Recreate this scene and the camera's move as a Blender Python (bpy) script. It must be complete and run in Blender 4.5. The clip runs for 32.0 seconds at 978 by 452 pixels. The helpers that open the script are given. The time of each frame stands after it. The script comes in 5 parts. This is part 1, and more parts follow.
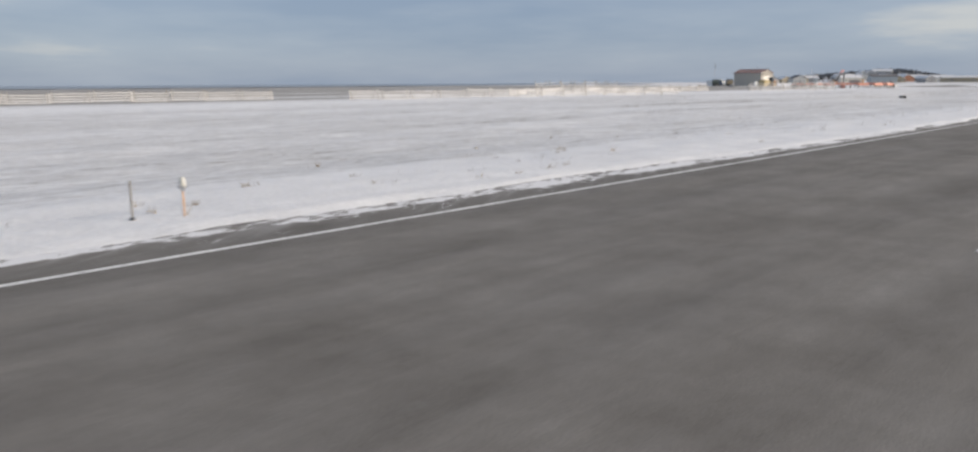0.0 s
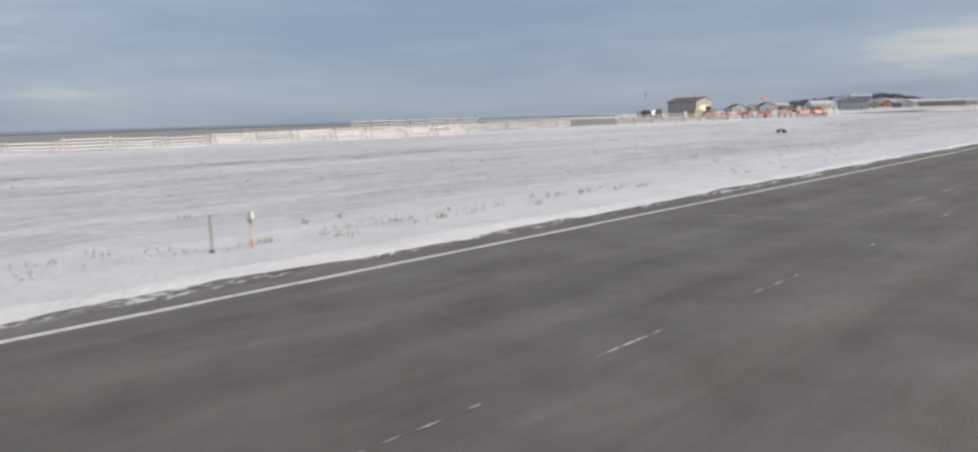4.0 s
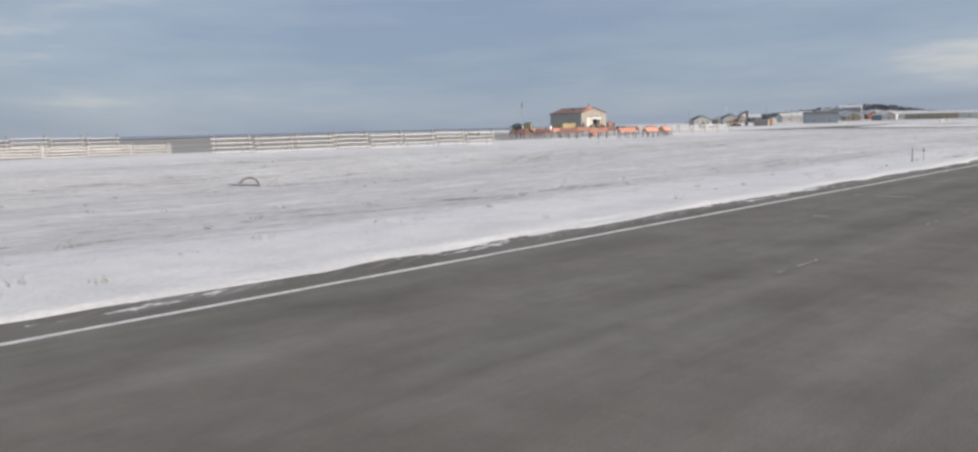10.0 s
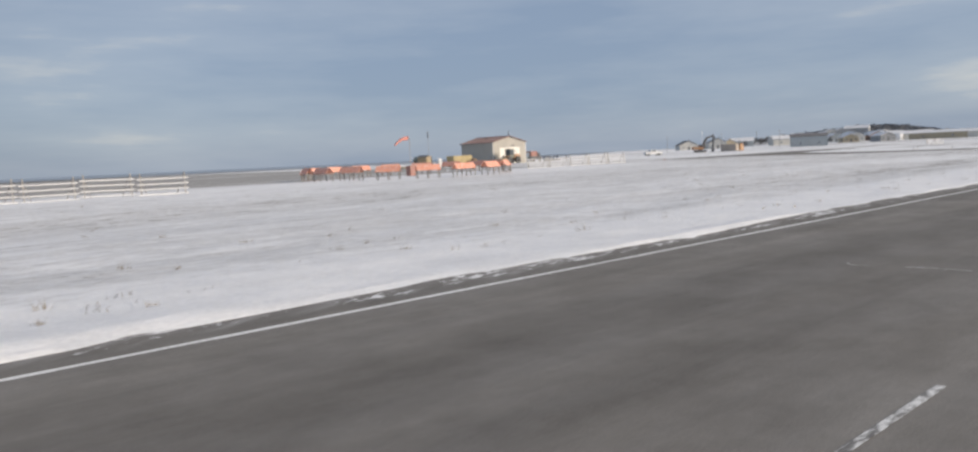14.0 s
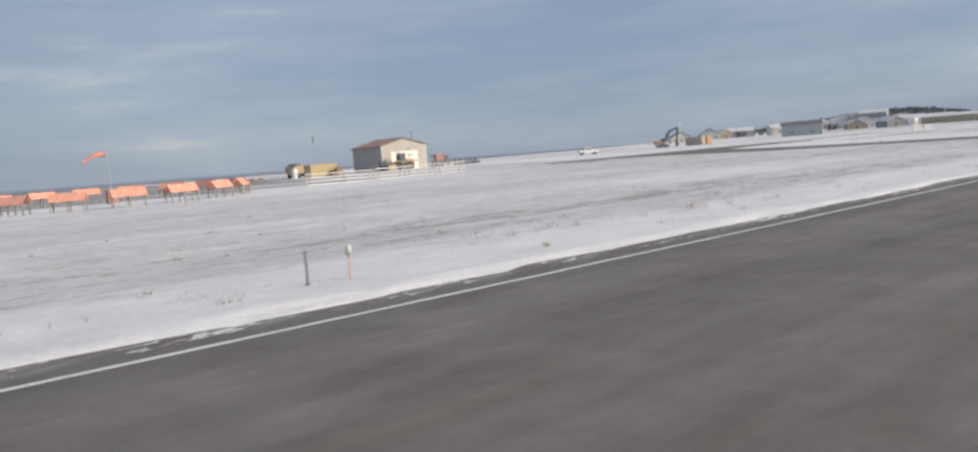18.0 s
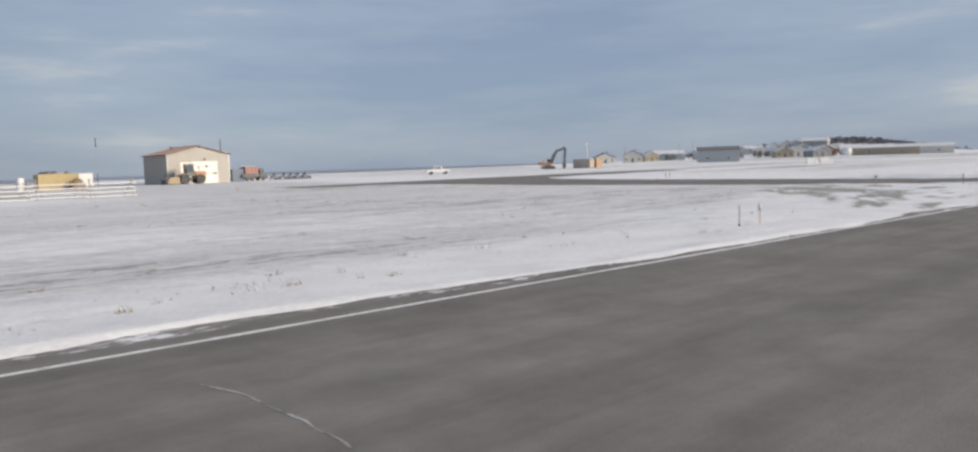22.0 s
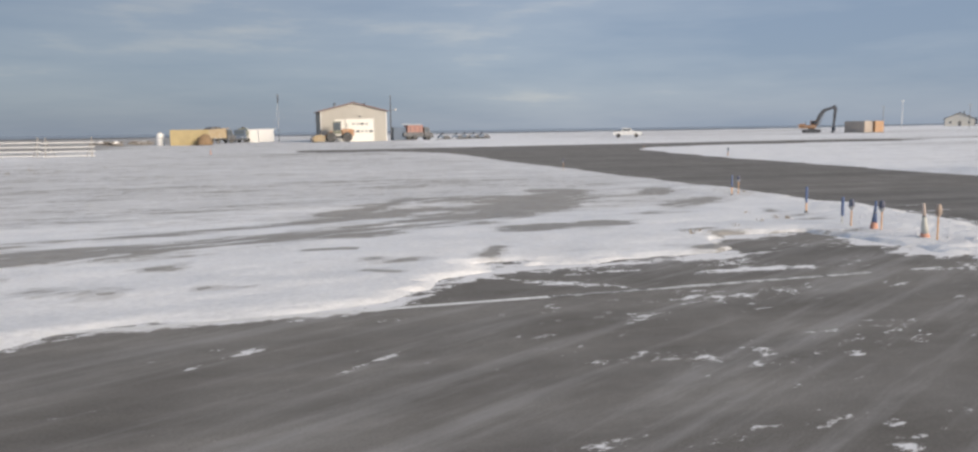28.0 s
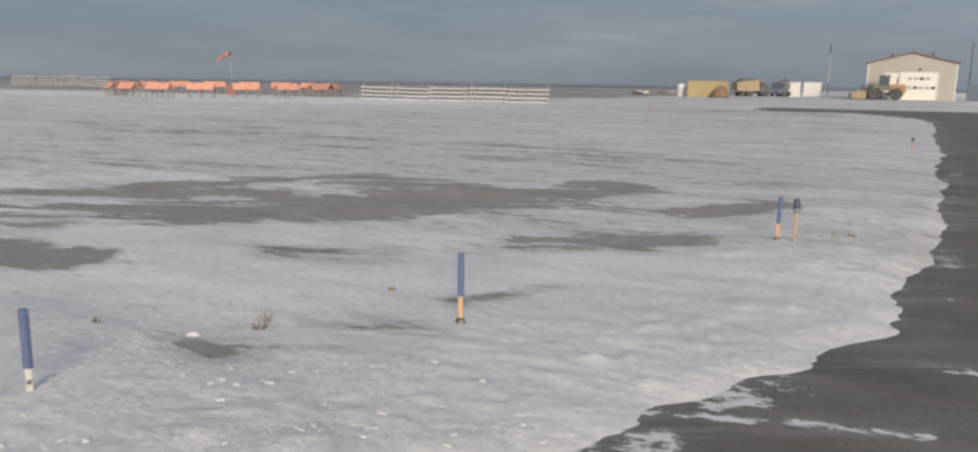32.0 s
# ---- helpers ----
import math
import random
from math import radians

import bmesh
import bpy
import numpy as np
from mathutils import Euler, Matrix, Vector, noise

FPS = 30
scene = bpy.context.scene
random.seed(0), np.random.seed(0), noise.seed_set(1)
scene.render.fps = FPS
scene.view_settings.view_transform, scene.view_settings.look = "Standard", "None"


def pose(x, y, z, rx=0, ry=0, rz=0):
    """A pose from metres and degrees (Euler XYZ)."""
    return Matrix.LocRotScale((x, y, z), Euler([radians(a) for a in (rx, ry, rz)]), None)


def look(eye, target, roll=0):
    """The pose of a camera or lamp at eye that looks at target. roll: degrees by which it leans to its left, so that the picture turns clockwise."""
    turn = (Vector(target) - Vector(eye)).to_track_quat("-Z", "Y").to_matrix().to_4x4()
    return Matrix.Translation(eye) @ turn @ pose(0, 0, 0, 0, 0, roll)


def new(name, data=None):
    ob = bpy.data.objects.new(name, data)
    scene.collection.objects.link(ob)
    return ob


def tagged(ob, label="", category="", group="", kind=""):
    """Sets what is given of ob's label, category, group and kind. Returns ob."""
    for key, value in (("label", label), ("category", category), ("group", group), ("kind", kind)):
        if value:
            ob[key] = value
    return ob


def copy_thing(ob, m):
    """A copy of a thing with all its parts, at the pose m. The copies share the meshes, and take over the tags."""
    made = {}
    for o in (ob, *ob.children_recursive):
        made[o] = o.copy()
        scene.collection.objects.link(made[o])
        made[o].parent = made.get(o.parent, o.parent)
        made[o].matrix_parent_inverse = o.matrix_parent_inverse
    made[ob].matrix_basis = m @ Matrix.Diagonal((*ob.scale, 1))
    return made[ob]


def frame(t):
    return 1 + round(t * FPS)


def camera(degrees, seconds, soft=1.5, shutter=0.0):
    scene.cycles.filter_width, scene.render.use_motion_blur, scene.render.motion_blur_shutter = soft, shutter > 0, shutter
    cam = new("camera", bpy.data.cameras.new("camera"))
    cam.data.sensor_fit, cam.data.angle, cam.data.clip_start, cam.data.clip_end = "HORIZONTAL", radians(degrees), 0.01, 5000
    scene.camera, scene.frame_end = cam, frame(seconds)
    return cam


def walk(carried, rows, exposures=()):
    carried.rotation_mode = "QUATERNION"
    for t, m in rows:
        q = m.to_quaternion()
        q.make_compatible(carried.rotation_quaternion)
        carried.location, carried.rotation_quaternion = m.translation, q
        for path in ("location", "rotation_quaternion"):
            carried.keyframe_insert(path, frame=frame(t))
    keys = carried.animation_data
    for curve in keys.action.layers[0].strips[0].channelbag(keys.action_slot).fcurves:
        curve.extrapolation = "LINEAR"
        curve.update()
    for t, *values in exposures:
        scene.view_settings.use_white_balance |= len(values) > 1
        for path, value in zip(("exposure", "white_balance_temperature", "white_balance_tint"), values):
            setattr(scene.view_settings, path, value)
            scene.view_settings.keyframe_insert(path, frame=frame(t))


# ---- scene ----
PATH = [
    (0.0, 0.00, 0.01, -47.35, -10.11, 0.33),
    (0.5, 7.53, 0.07, -47.31, -10.04, 0.48),
    (1.0, 15.06, 0.14, -47.53, -10.28, 0.83),
    (1.5, 22.57, 0.21, -46.49, -9.19, 0.65),
    (2.0, 30.08, 0.28, -45.69, -9.98, 0.77),
    (2.5, 37.56, 0.34, -45.72, -8.05, 0.94),
    (3.0, 45.02, 0.40, -45.37, -7.24, 2.21),
    (3.5, 52.48, 0.46, -46.49, -7.83, 1.91),
    (5.5, 82.09, 0.61, -47.79, -7.39, 1.62),
    (6.0, 89.45, 0.60, -48.00, -7.59, 1.41),
    (6.5, 96.79, 0.59, -47.81, -6.98, 1.17),
    (7.0, 104.04, 0.57, -48.02, -6.93, 1.35),
    (7.5, 111.14, 0.54, -48.04, -6.69, 1.32),
    (8.0, 118.19, 0.50, -44.95, -6.70, 1.52),
    (8.5, 125.28, 0.43, -45.28, -6.39, 1.53),
    (9.0, 132.37, 0.36, -45.23, -6.95, 1.68),
    (9.5, 139.43, 0.28, -45.76, -7.24, 1.62),
    (10.0, 146.37, 0.21, -45.45, -7.00, 1.39),
    (10.5, 153.12, 0.16, -45.38, -6.82, 1.56),
    (11.0, 159.66, 0.12, -45.85, -6.56, 1.66),
    (11.5, 165.94, 0.08, -45.85, -6.39, 1.71),
    (12.0, 172.06, 0.04, -44.37, -6.24, 3.63),
    (12.5, 178.06, 0.01, -44.42, -6.33, 3.12),
    (13.0, 184.06, -0.03, -44.41, -5.91, 2.46),
    (13.5, 190.15, -0.07, -43.92, -6.15, 3.13),
    (14.0, 196.27, -0.12, -43.37, -4.92, 2.64),
    (14.5, 202.37, -0.17, -42.68, -4.38, 2.60),
    (16.5, 225.60, -0.31, -42.21, -3.85, 3.30),
    (17.0, 231.41, -0.33, -42.07, -3.45, 3.26),
    (17.5, 237.24, -0.33, -41.72, -3.93, 4.18),
    (18.0, 243.06, -0.34, -40.64, -5.08, 4.32),
    (18.5, 248.84, -0.35, -42.40, -4.56, 2.55),
    (19.0, 254.52, -0.37, -42.36, -4.66, 3.31),
    (19.5, 260.08, -0.38, -42.69, -4.30, 3.70),
    (20.0, 265.50, -0.40, -42.83, -4.83, 3.93),
    (20.5, 270.78, -0.39, -43.08, -4.44, 3.90),
    (21.0, 275.92, -0.38, -41.74, -5.15, 4.22),
    (21.5, 280.94, -0.37, -42.51, -4.86, 2.17),
    (22.0, 285.80, -0.37, -42.39, -4.39, 1.80),
    (22.5, 290.49, -0.35, -42.28, -4.79, 2.71),
    (23.0, 294.94, -0.34, -42.23, -4.37, 2.88),
    (23.5, 299.12, -0.34, -42.86, -3.62, 2.69),
    (24.0, 303.16, -0.34, -42.01, -3.33, 2.71),
    (24.5, 307.16, -0.35, -35.89, -4.03, 2.62),
    (26.5, 323.05, -0.79, -27.17, -6.58, 1.10),
    (27.0, 326.32, -0.67, -25.11, -6.56, 0.64),
    (27.5, 329.41, -0.35, -22.12, -6.31, 0.18),
    (28.0, 332.35, 0.17, -16.02, -6.87, 0.81),
    (28.5, 335.17, 0.93, -12.35, -7.17, 0.64),
    (29.0, 337.81, 1.91, -7.23, -7.13, 0.52),
    (29.5, 340.20, 3.05, -2.25, -7.81, 0.52),
    (30.0, 342.42, 4.35, 3.48, -10.41, 0.48),
    (30.5, 344.53, 5.81, 11.40, -9.24, 0.23),
    (31.0, 346.48, 7.52, 17.37, -8.85, -0.03),
    (31.5, 348.35, 9.54, 23.08, -9.40, 0.82),
    (32.0, 349.88, 11.60, 27.35, -10.18, -0.75),
]
cam = camera(62.85, 32.0, soft=2.4, shutter=0.1)
walk(cam, [(t, pose(x, y, 2.24, 90 + pitch, roll, yaw)) for t, x, y, yaw, pitch, roll in PATH],
     exposures=((0.0, 0.0, 6680, 10), (14.0, 0.0, 6680, 10), (24.0, 0.0, 6680, 10), (27.0, -0.05, 6680, 10), (29.0, -0.08, 6680, 10), (31.0, -0.28, 6750, 10), (32.0, -0.40, 6850, 10)))

# ---- light: a low sun behind the runway side, thin streaky cloud over a pale blue sky ----
SUN_AZ, SUN_EL = -58.0, 21.0          # degrees: direction to the sun, from +x counter-clockwise; height
sd = Vector((math.cos(radians(SUN_EL)) * math.cos(radians(SUN_AZ)), math.cos(radians(SUN_EL)) * math.sin(radians(SUN_AZ)), math.sin(radians(SUN_EL))))
sun = new("sun", bpy.data.lights.new("sun", "SUN"))
sun.data.energy, sun.data.angle, sun.data.color = 4.3, radians(20.0), (1.0, 0.86, 0.70)
sun.matrix_world = look(sd * 100, (0, 0, 0))

world = bpy.data.worlds.new("sky")
scene.world = world
world.use_nodes = True
wn, wl = world.node_tree.nodes, world.node_tree.links
wn.clear()
w_out, w_bg = wn.new("ShaderNodeOutputWorld"), wn.new("ShaderNodeBackground")
w_sky = wn.new("ShaderNodeTexSky")
w_sky.sky_type, w_sky.sun_disc = "NISHITA", False
w_sky.sun_elevation, w_sky.sun_rotation = radians(SUN_EL), radians(90 - SUN_AZ)
w_sky.air_density, w_sky.dust_density, w_sky.ozone_density = 1.0, 0.6, 1.5
w_scale = wn.new("ShaderNodeMixRGB")
w_scale.blend_type, w_scale.inputs[0].default_value = "MULTIPLY", 1.0
w_scale.inputs[2].default_value = (0.085, 0.085, 0.085, 1)
wl.new(w_sky.outputs[0], w_scale.inputs[1])
w_co, w_map = wn.new("ShaderNodeTexCoord"), wn.new("ShaderNodeMapping")
w_map.inputs["Scale"].default_value = (1.3, 1.3, 8.5)
wl.new(w_co.outputs["Generated"], w_map.inputs[0])
w_n1 = wn.new("ShaderNodeTexNoise")
w_n1.inputs["Scale"].default_value, w_n1.inputs["Detail"].default_value, w_n1.inputs["Roughness"].default_value = 1.7, 7, 0.56
wl.new(w_map.outputs[0], w_n1.inputs["Vector"])
w_r1 = wn.new("ShaderNodeValToRGB")
w_r1.color_ramp.elements[0].position, w_r1.color_ramp.elements[0].color = 0.36, (0.295, 0.39, 0.56, 1)
w_r1.color_ramp.elements[1].position, w_r1.color_ramp.elements[1].color = 0.58, (0.405, 0.49, 0.635, 1)
e = w_r1.color_ramp.elements.new(0.70)
e.color = (0.64, 0.67, 0.72, 1)
wl.new(w_n1.outputs["Fac"], w_r1.inputs[0])
w_mix = wn.new("ShaderNodeMixRGB")
w_mix.inputs[0].default_value = 0.78
wl.new(w_scale.outputs[0], w_mix.inputs[1])
wl.new(w_r1.outputs[0], w_mix.inputs[2])
w_dot = wn.new("ShaderNodeVectorMath")          # the sky deepens opposite the sun
w_dot.operation = "DOT_PRODUCT"
w_dot.inputs[1].default_value = (-math.cos(radians(SUN_AZ)), -math.sin(radians(SUN_AZ)), 0.0)
wl.new(w_co.outputs["Generated"], w_dot.inputs[0])
w_deep = wn.new("ShaderNodeMapRange")
w_deep.interpolation_type = "SMOOTHSTEP"
for i, value in enumerate((0.55, 1.0, 0.94, 0.74)):
    w_deep.inputs[i + 1].default_value = value
wl.new(w_dot.outputs["Value"], w_deep.inputs[0])
w_dim = wn.new("ShaderNodeVectorMath")
w_dim.operation = "SCALE"
wl.new(w_mix.outputs[0], w_dim.inputs[0])
wl.new(w_deep.outputs[0], w_dim.inputs["Scale"])
wl.new(w_dim.outputs[0], w_bg.inputs[0])
w_bg.inputs[1].default_value = 1.0
wl.new(w_bg.outputs[0], w_out.inputs[0])


# ---- materials ----
def mat(name, colour, rough=0.7, metal=0.0, vary=0.12, scale=3.0, bump=0.0, bscale=40.0, dirt_or_haze=None, dirt_or_haze_amount=0.3, stretch=(1, 1, 1)):
    """A plain surface with two scales of variation, optional dirt, wear or haze paling of another colour, and fine
    relief.
    """
    m = bpy.data.materials.new(name)
    m.use_nodes = True
    n, l = m.node_tree.nodes, m.node_tree.links
    b = n["Principled BSDF"]
    co, mp = n.new("ShaderNodeTexCoord"), n.new("ShaderNodeMapping")
    mp.inputs["Scale"].default_value = stretch
    l.new(co.outputs["Object"], mp.inputs[0])
    info = n.new("ShaderNodeObjectInfo")
    big = n.new("ShaderNodeTexNoise")
    big.noise_dimensions = "4D"
    big.inputs["Scale"].default_value, big.inputs["Detail"].default_value = scale, 5
    l.new(mp.outputs[0], big.inputs["Vector"])
    l.new(info.outputs["Random"], big.inputs["W"])
    ramp = n.new("ShaderNodeValToRGB")
    ramp.color_ramp.elements[0].position, ramp.color_ramp.elements[1].position = 0.25, 0.75
    ramp.color_ramp.elements[0].color = (*[c * (1 - vary) for c in colour], 1)
    ramp.color_ramp.elements[1].color = (*[min(1, c * (1 + vary)) for c in colour], 1)
    l.new(big.outputs["Fac"], ramp.inputs[0])
    top = ramp.outputs[0]
    if dirt_or_haze:
        fine = n.new("ShaderNodeTexNoise")
        fine.inputs["Scale"].default_value, fine.inputs["Detail"].default_value, fine.inputs["Roughness"].default_value = scale * 4.3, 8, 0.7
        l.new(mp.outputs[0], fine.inputs["Vector"])
        cut = n.new("ShaderNodeValToRGB")
        cut.color_ramp.elements[0].position, cut.color_ramp.elements[1].position = 0.62 - dirt_or_haze_amount * 0.35, 0.8 - dirt_or_haze_amount * 0.3
        l.new(fine.outputs["Fac"], cut.inputs[0])
        mix = n.new("ShaderNodeMixRGB")
        mix.inputs[2].default_value = (*dirt_or_haze, 1)
        l.new(cut.outputs[0], mix.inputs[0])
        l.new(top, mix.inputs[1])
        top = mix.outputs[0]
    l.new(top, b.inputs["Base Color"])
    b.inputs["Roughness"].default_value, b.inputs["Metallic"].default_value = rough, metal
    if bump:
        bn, bp = n.new("ShaderNodeTexNoise"), n.new("ShaderNodeBump")
        bn.inputs["Scale"].default_value, bn.inputs["Detail"].default_value = bscale, 4
        l.new(mp.outputs[0], bn.inputs["Vector"])
        bp.inputs["Strength"].default_value, bp.inputs["Distance"].default_value = bump, 0.02
        l.new(bn.outputs["Fac"], bp.inputs["Height"])
        l.new(bp.outputs[0], b.inputs["Normal"])
    return m


def noise_node(n, l, vec, scale, detail=6, rough=0.6):
    t = n.new("ShaderNodeTexNoise")
    t.inputs["Scale"].default_value, t.inputs["Detail"].default_value, t.inputs["Roughness"].default_value = scale, detail, rough
    l.new(vec, t.inputs["Vector"])
    return t.outputs["Fac"]


def ramp_node(n, l, fac, a, b, ca=(0, 0, 0, 1), cb=(1, 1, 1, 1)):
    r = n.new("ShaderNodeValToRGB")
    r.color_ramp.elements[0].position, r.color_ramp.elements[1].position = a, b
    r.color_ramp.elements[0].color, r.color_ramp.elements[1].color = ca, cb
    l.new(fac, r.inputs[0])
    return r.outputs[0]


def math_node(n, l, op, a, b, clamp=False):
    m = n.new("ShaderNodeMath")
    m.operation, m.use_clamp = op, clamp
    for i, v in enumerate((a, b)):
        if isinstance(v, (int, float)):
            m.inputs[i].default_value = v
        else:
            l.new(v, m.inputs[i])
    return m.outputs[0]


def mix_node(n, l, fac, a, b):
    m = n.new("ShaderNodeMixRGB")
    for i, v in enumerate((fac, a, b)):
        if isinstance(v, (int, float)):
            m.inputs[i].default_value = v
        elif isinstance(v, tuple):
            m.inputs[i].default_value = v
        else:
            l.new(v, m.inputs[i])
    return m.outputs[0]


def world_vec(n, l, scale=(1, 1, 1), turn=0.0):
    g, mp = n.new("ShaderNodeNewGeometry"), n.new("ShaderNodeMapping")
    mp.inputs["Scale"].default_value = scale
    if turn:
        ro = n.new("ShaderNodeMapping")
        ro.inputs["Rotation"].default_value = (0, 0, -radians(turn))
        l.new(g.outputs["Position"], ro.inputs[0])
        l.new(ro.outputs[0], mp.inputs[0])
    else:
        l.new(g.outputs["Position"], mp.inputs[0])
    return mp.outputs[0]


def snow_ground():
    """Wind-packed snow over bare tundra and gravel; the attribute "cover" says how much snow lies there: bare, a thin skin or a full sheet."""
    m = bpy.data.materials.new("snow_over_tundra")
    m.use_nodes = True
    n, l = m.node_tree.nodes, m.node_tree.links
    b = n["Principled BSDF"]
    at = n.new("ShaderNodeAttribute")
    at.attribute_name = "cover"
    v = world_vec(n, l)

    def sway(fac, lo, hi, amount):
        return math_node(n, l, "MULTIPLY", math_node(n, l, "SUBTRACT", ramp_node(n, l, fac, lo, hi), 0.5), amount)
    k = at.outputs["Fac"]
    for fac, amount in ((noise_node(n, l, world_vec(n, l, (0.30, 1.0, 1.0)), 1.1, 9, 0.70), 0.40), (noise_node(n, l, world_vec(n, l, (0.45, 1.0, 1.0)), 4.0, 10, 0.76), 0.50),
                        (noise_node(n, l, world_vec(n, l, (0.35, 1.0, 1.0)), 0.07, 5, 0.6), 0.18), (noise_node(n, l, world_vec(n, l, (0.10, 0.55, 1.0)), 1.0, 7, 0.62), 0.18)):
        k = math_node(n, l, "ADD", k, sway(fac, 0.34, 0.66, amount))
    grain = math_node(n, l, "ADD", math_node(n, l, "MULTIPLY", noise_node(n, l, v, 0.6, 6, 0.6), 0.4), math_node(n, l, "MULTIPLY", noise_node(n, l, v, 11.0, 9, 0.74), 0.6))
    white = ramp_node(n, l, grain, 0.38, 0.60, (0.68, 0.685, 0.70, 1), (0.87, 0.87, 0.875, 1))
    soil = ramp_node(n, l, noise_node(n, l, v, 2.3, 8, 0.7), 0.3, 0.72, (0.285, 0.273, 0.257, 1), (0.395, 0.38, 0.36, 1))
    skin = mix_node(n, l, ramp_node(n, l, noise_node(n, l, world_vec(n, l, (0.6, 1.0, 1.0)), 4.2, 10, 0.78), 0.34, 0.68, (0.42, 0.42, 0.42, 1), (0.92, 0.92, 0.92, 1)), soil, white)
    lower = mix_node(n, l, ramp_node(n, l, k, 0.27, 0.37), soil, skin)
    l.new(mix_node(n, l, ramp_node(n, l, k, 0.56, 0.78), lower, white), b.inputs["Base Color"])
    b.inputs["Roughness"].default_value = 0.72
    b.inputs["Specular IOR Level"].default_value = 0.25
    h = math_node(n, l, "ADD", noise_node(n, l, world_vec(n, l, (0.55, 1, 1)), 7.0, 10, 0.72), math_node(n, l, "MULTIPLY", noise_node(n, l, v, 20.0, 8, 0.76), 0.5))
    crust = n.new("ShaderNodeTexVoronoi")
    crust.inputs["Scale"].default_value, crust.inputs["Randomness"].default_value = 8.0, 1.0
    l.new(v, crust.inputs["Vector"])
    h = math_node(n, l, "ADD", h, math_node(n, l, "MULTIPLY", crust.outputs["Distance"], -0.22))
    bp = n.new("ShaderNodeBump")
    bp.inputs["Strength"].default_value, bp.inputs["Distance"].default_value = 0.5, 0.09
    l.new(h, bp.inputs["Height"])
    l.new(bp.outputs[0], b.inputs["Normal"])
    return m


def asphalt_mat():
    """Old brownish asphalt with dark wheel lanes, thin dust of blown snow along the wind, ragged flecks where "frost" is high."""
    m = bpy.data.materials.new("asphalt_with_blown_snow")
    m.use_nodes = True
    n, l = m.node_tree.nodes, m.node_tree.links
    b = n["Principled BSDF"]
    v = world_vec(n, l)
    at = n.new("ShaderNodeAttribute")
    at.attribute_name = "frost"
    base = ramp_node(n, l, noise_node(n, l, v, 0.6, 10, 0.72), 0.34, 0.66, (0.155, 0.144, 0.130, 1), (0.222, 0.209, 0.192, 1))
    top = base
    for fac, lo, hi, ca in ((noise_node(n, l, v, 55.0, 3, 0.6), 0.35, 0.7, 0.68), (noise_node(n, l, world_vec(n, l, (0.012, 0.55, 1)), 1.0, 6, 0.6), 0.36, 0.64, 0.82), (noise_node(n, l, world_vec(n, l, (0.12, 0.9, 1)), 1.0, 9, 0.72), 0.32, 0.66, 0.90)):
        mu = n.new("ShaderNodeMixRGB")
        mu.blend_type, mu.inputs[0].default_value = "MULTIPLY", 1.0
        l.new(top, mu.inputs[1])
        l.new(ramp_node(n, l, fac, lo, hi, (ca, ca, ca, 1), (1.12, 1.12, 1.12, 1)), mu.inputs[2])
        top = mu.outputs[0]
    # thin blown snow; the film also greys the asphalt in place of haze
    snow_haze_film = ramp_node(n, l, noise_node(n, l, world_vec(n, l, (0.22, 0.7, 1)), 0.9, 9, 0.7), 0.42, 0.78, (0, 0, 0, 1), (0.10, 0.10, 0.10, 1))
    c1 = mix_node(n, l, snow_haze_film, top, (0.62, 0.62, 0.63, 1))
    blow = noise_node(n, l, world_vec(n, l, (0.16, 1.8, 1), 30), 1.3, 8, 0.66)
    frosty = math_node(n, l, "MULTIPLY", at.outputs["Fac"], 0.7, True)
    dust = math_node(n, l, "MULTIPLY", ramp_node(n, l, blow, 0.48, 0.84), math_node(n, l, "MULTIPLY", frosty, 0.6), True)
    c1 = mix_node(n, l, dust, c1, (0.66, 0.66, 0.67, 1))
    flecks = math_node(n, l, "MULTIPLY", math_node(n, l, "SUBTRACT", noise_node(n, l, world_vec(n, l, (0.55, 1.0, 1), 14), 5.5, 12, 0.74), 0.5), 2.3)
    group = math_node(n, l, "MULTIPLY", math_node(n, l, "SUBTRACT", noise_node(n, l, world_vec(n, l, (0.5, 1.0, 1), 14), 0.9, 6, 0.62), 0.5), 1.9)
    f = math_node(n, l, "ADD", math_node(n, l, "ADD", flecks, group), math_node(n, l, "MULTIPLY", at.outputs["Fac"], 0.5))
    f = ramp_node(n, l, f, 0.72, 0.82)
    c2 = mix_node(n, l, f, c1, (0.74, 0.74, 0.75, 1))
    l.new(c2, b.inputs["Base Color"])
    b.inputs["Roughness"].default_value = 0.85
    b.inputs["Specular IOR Level"].default_value = 0.3
    bp = n.new("ShaderNodeBump")
    bp.inputs["Strength"].default_value, bp.inputs["Distance"].default_value = 0.4, 0.01
    l.new(math_node(n, l, "ADD", noise_node(n, l, v, 90.0, 3, 0.6), math_node(n, l, "MULTIPLY", f, 1.2)), bp.inputs["Height"])
    l.new(bp.outputs[0], b.inputs["Normal"])
    return m


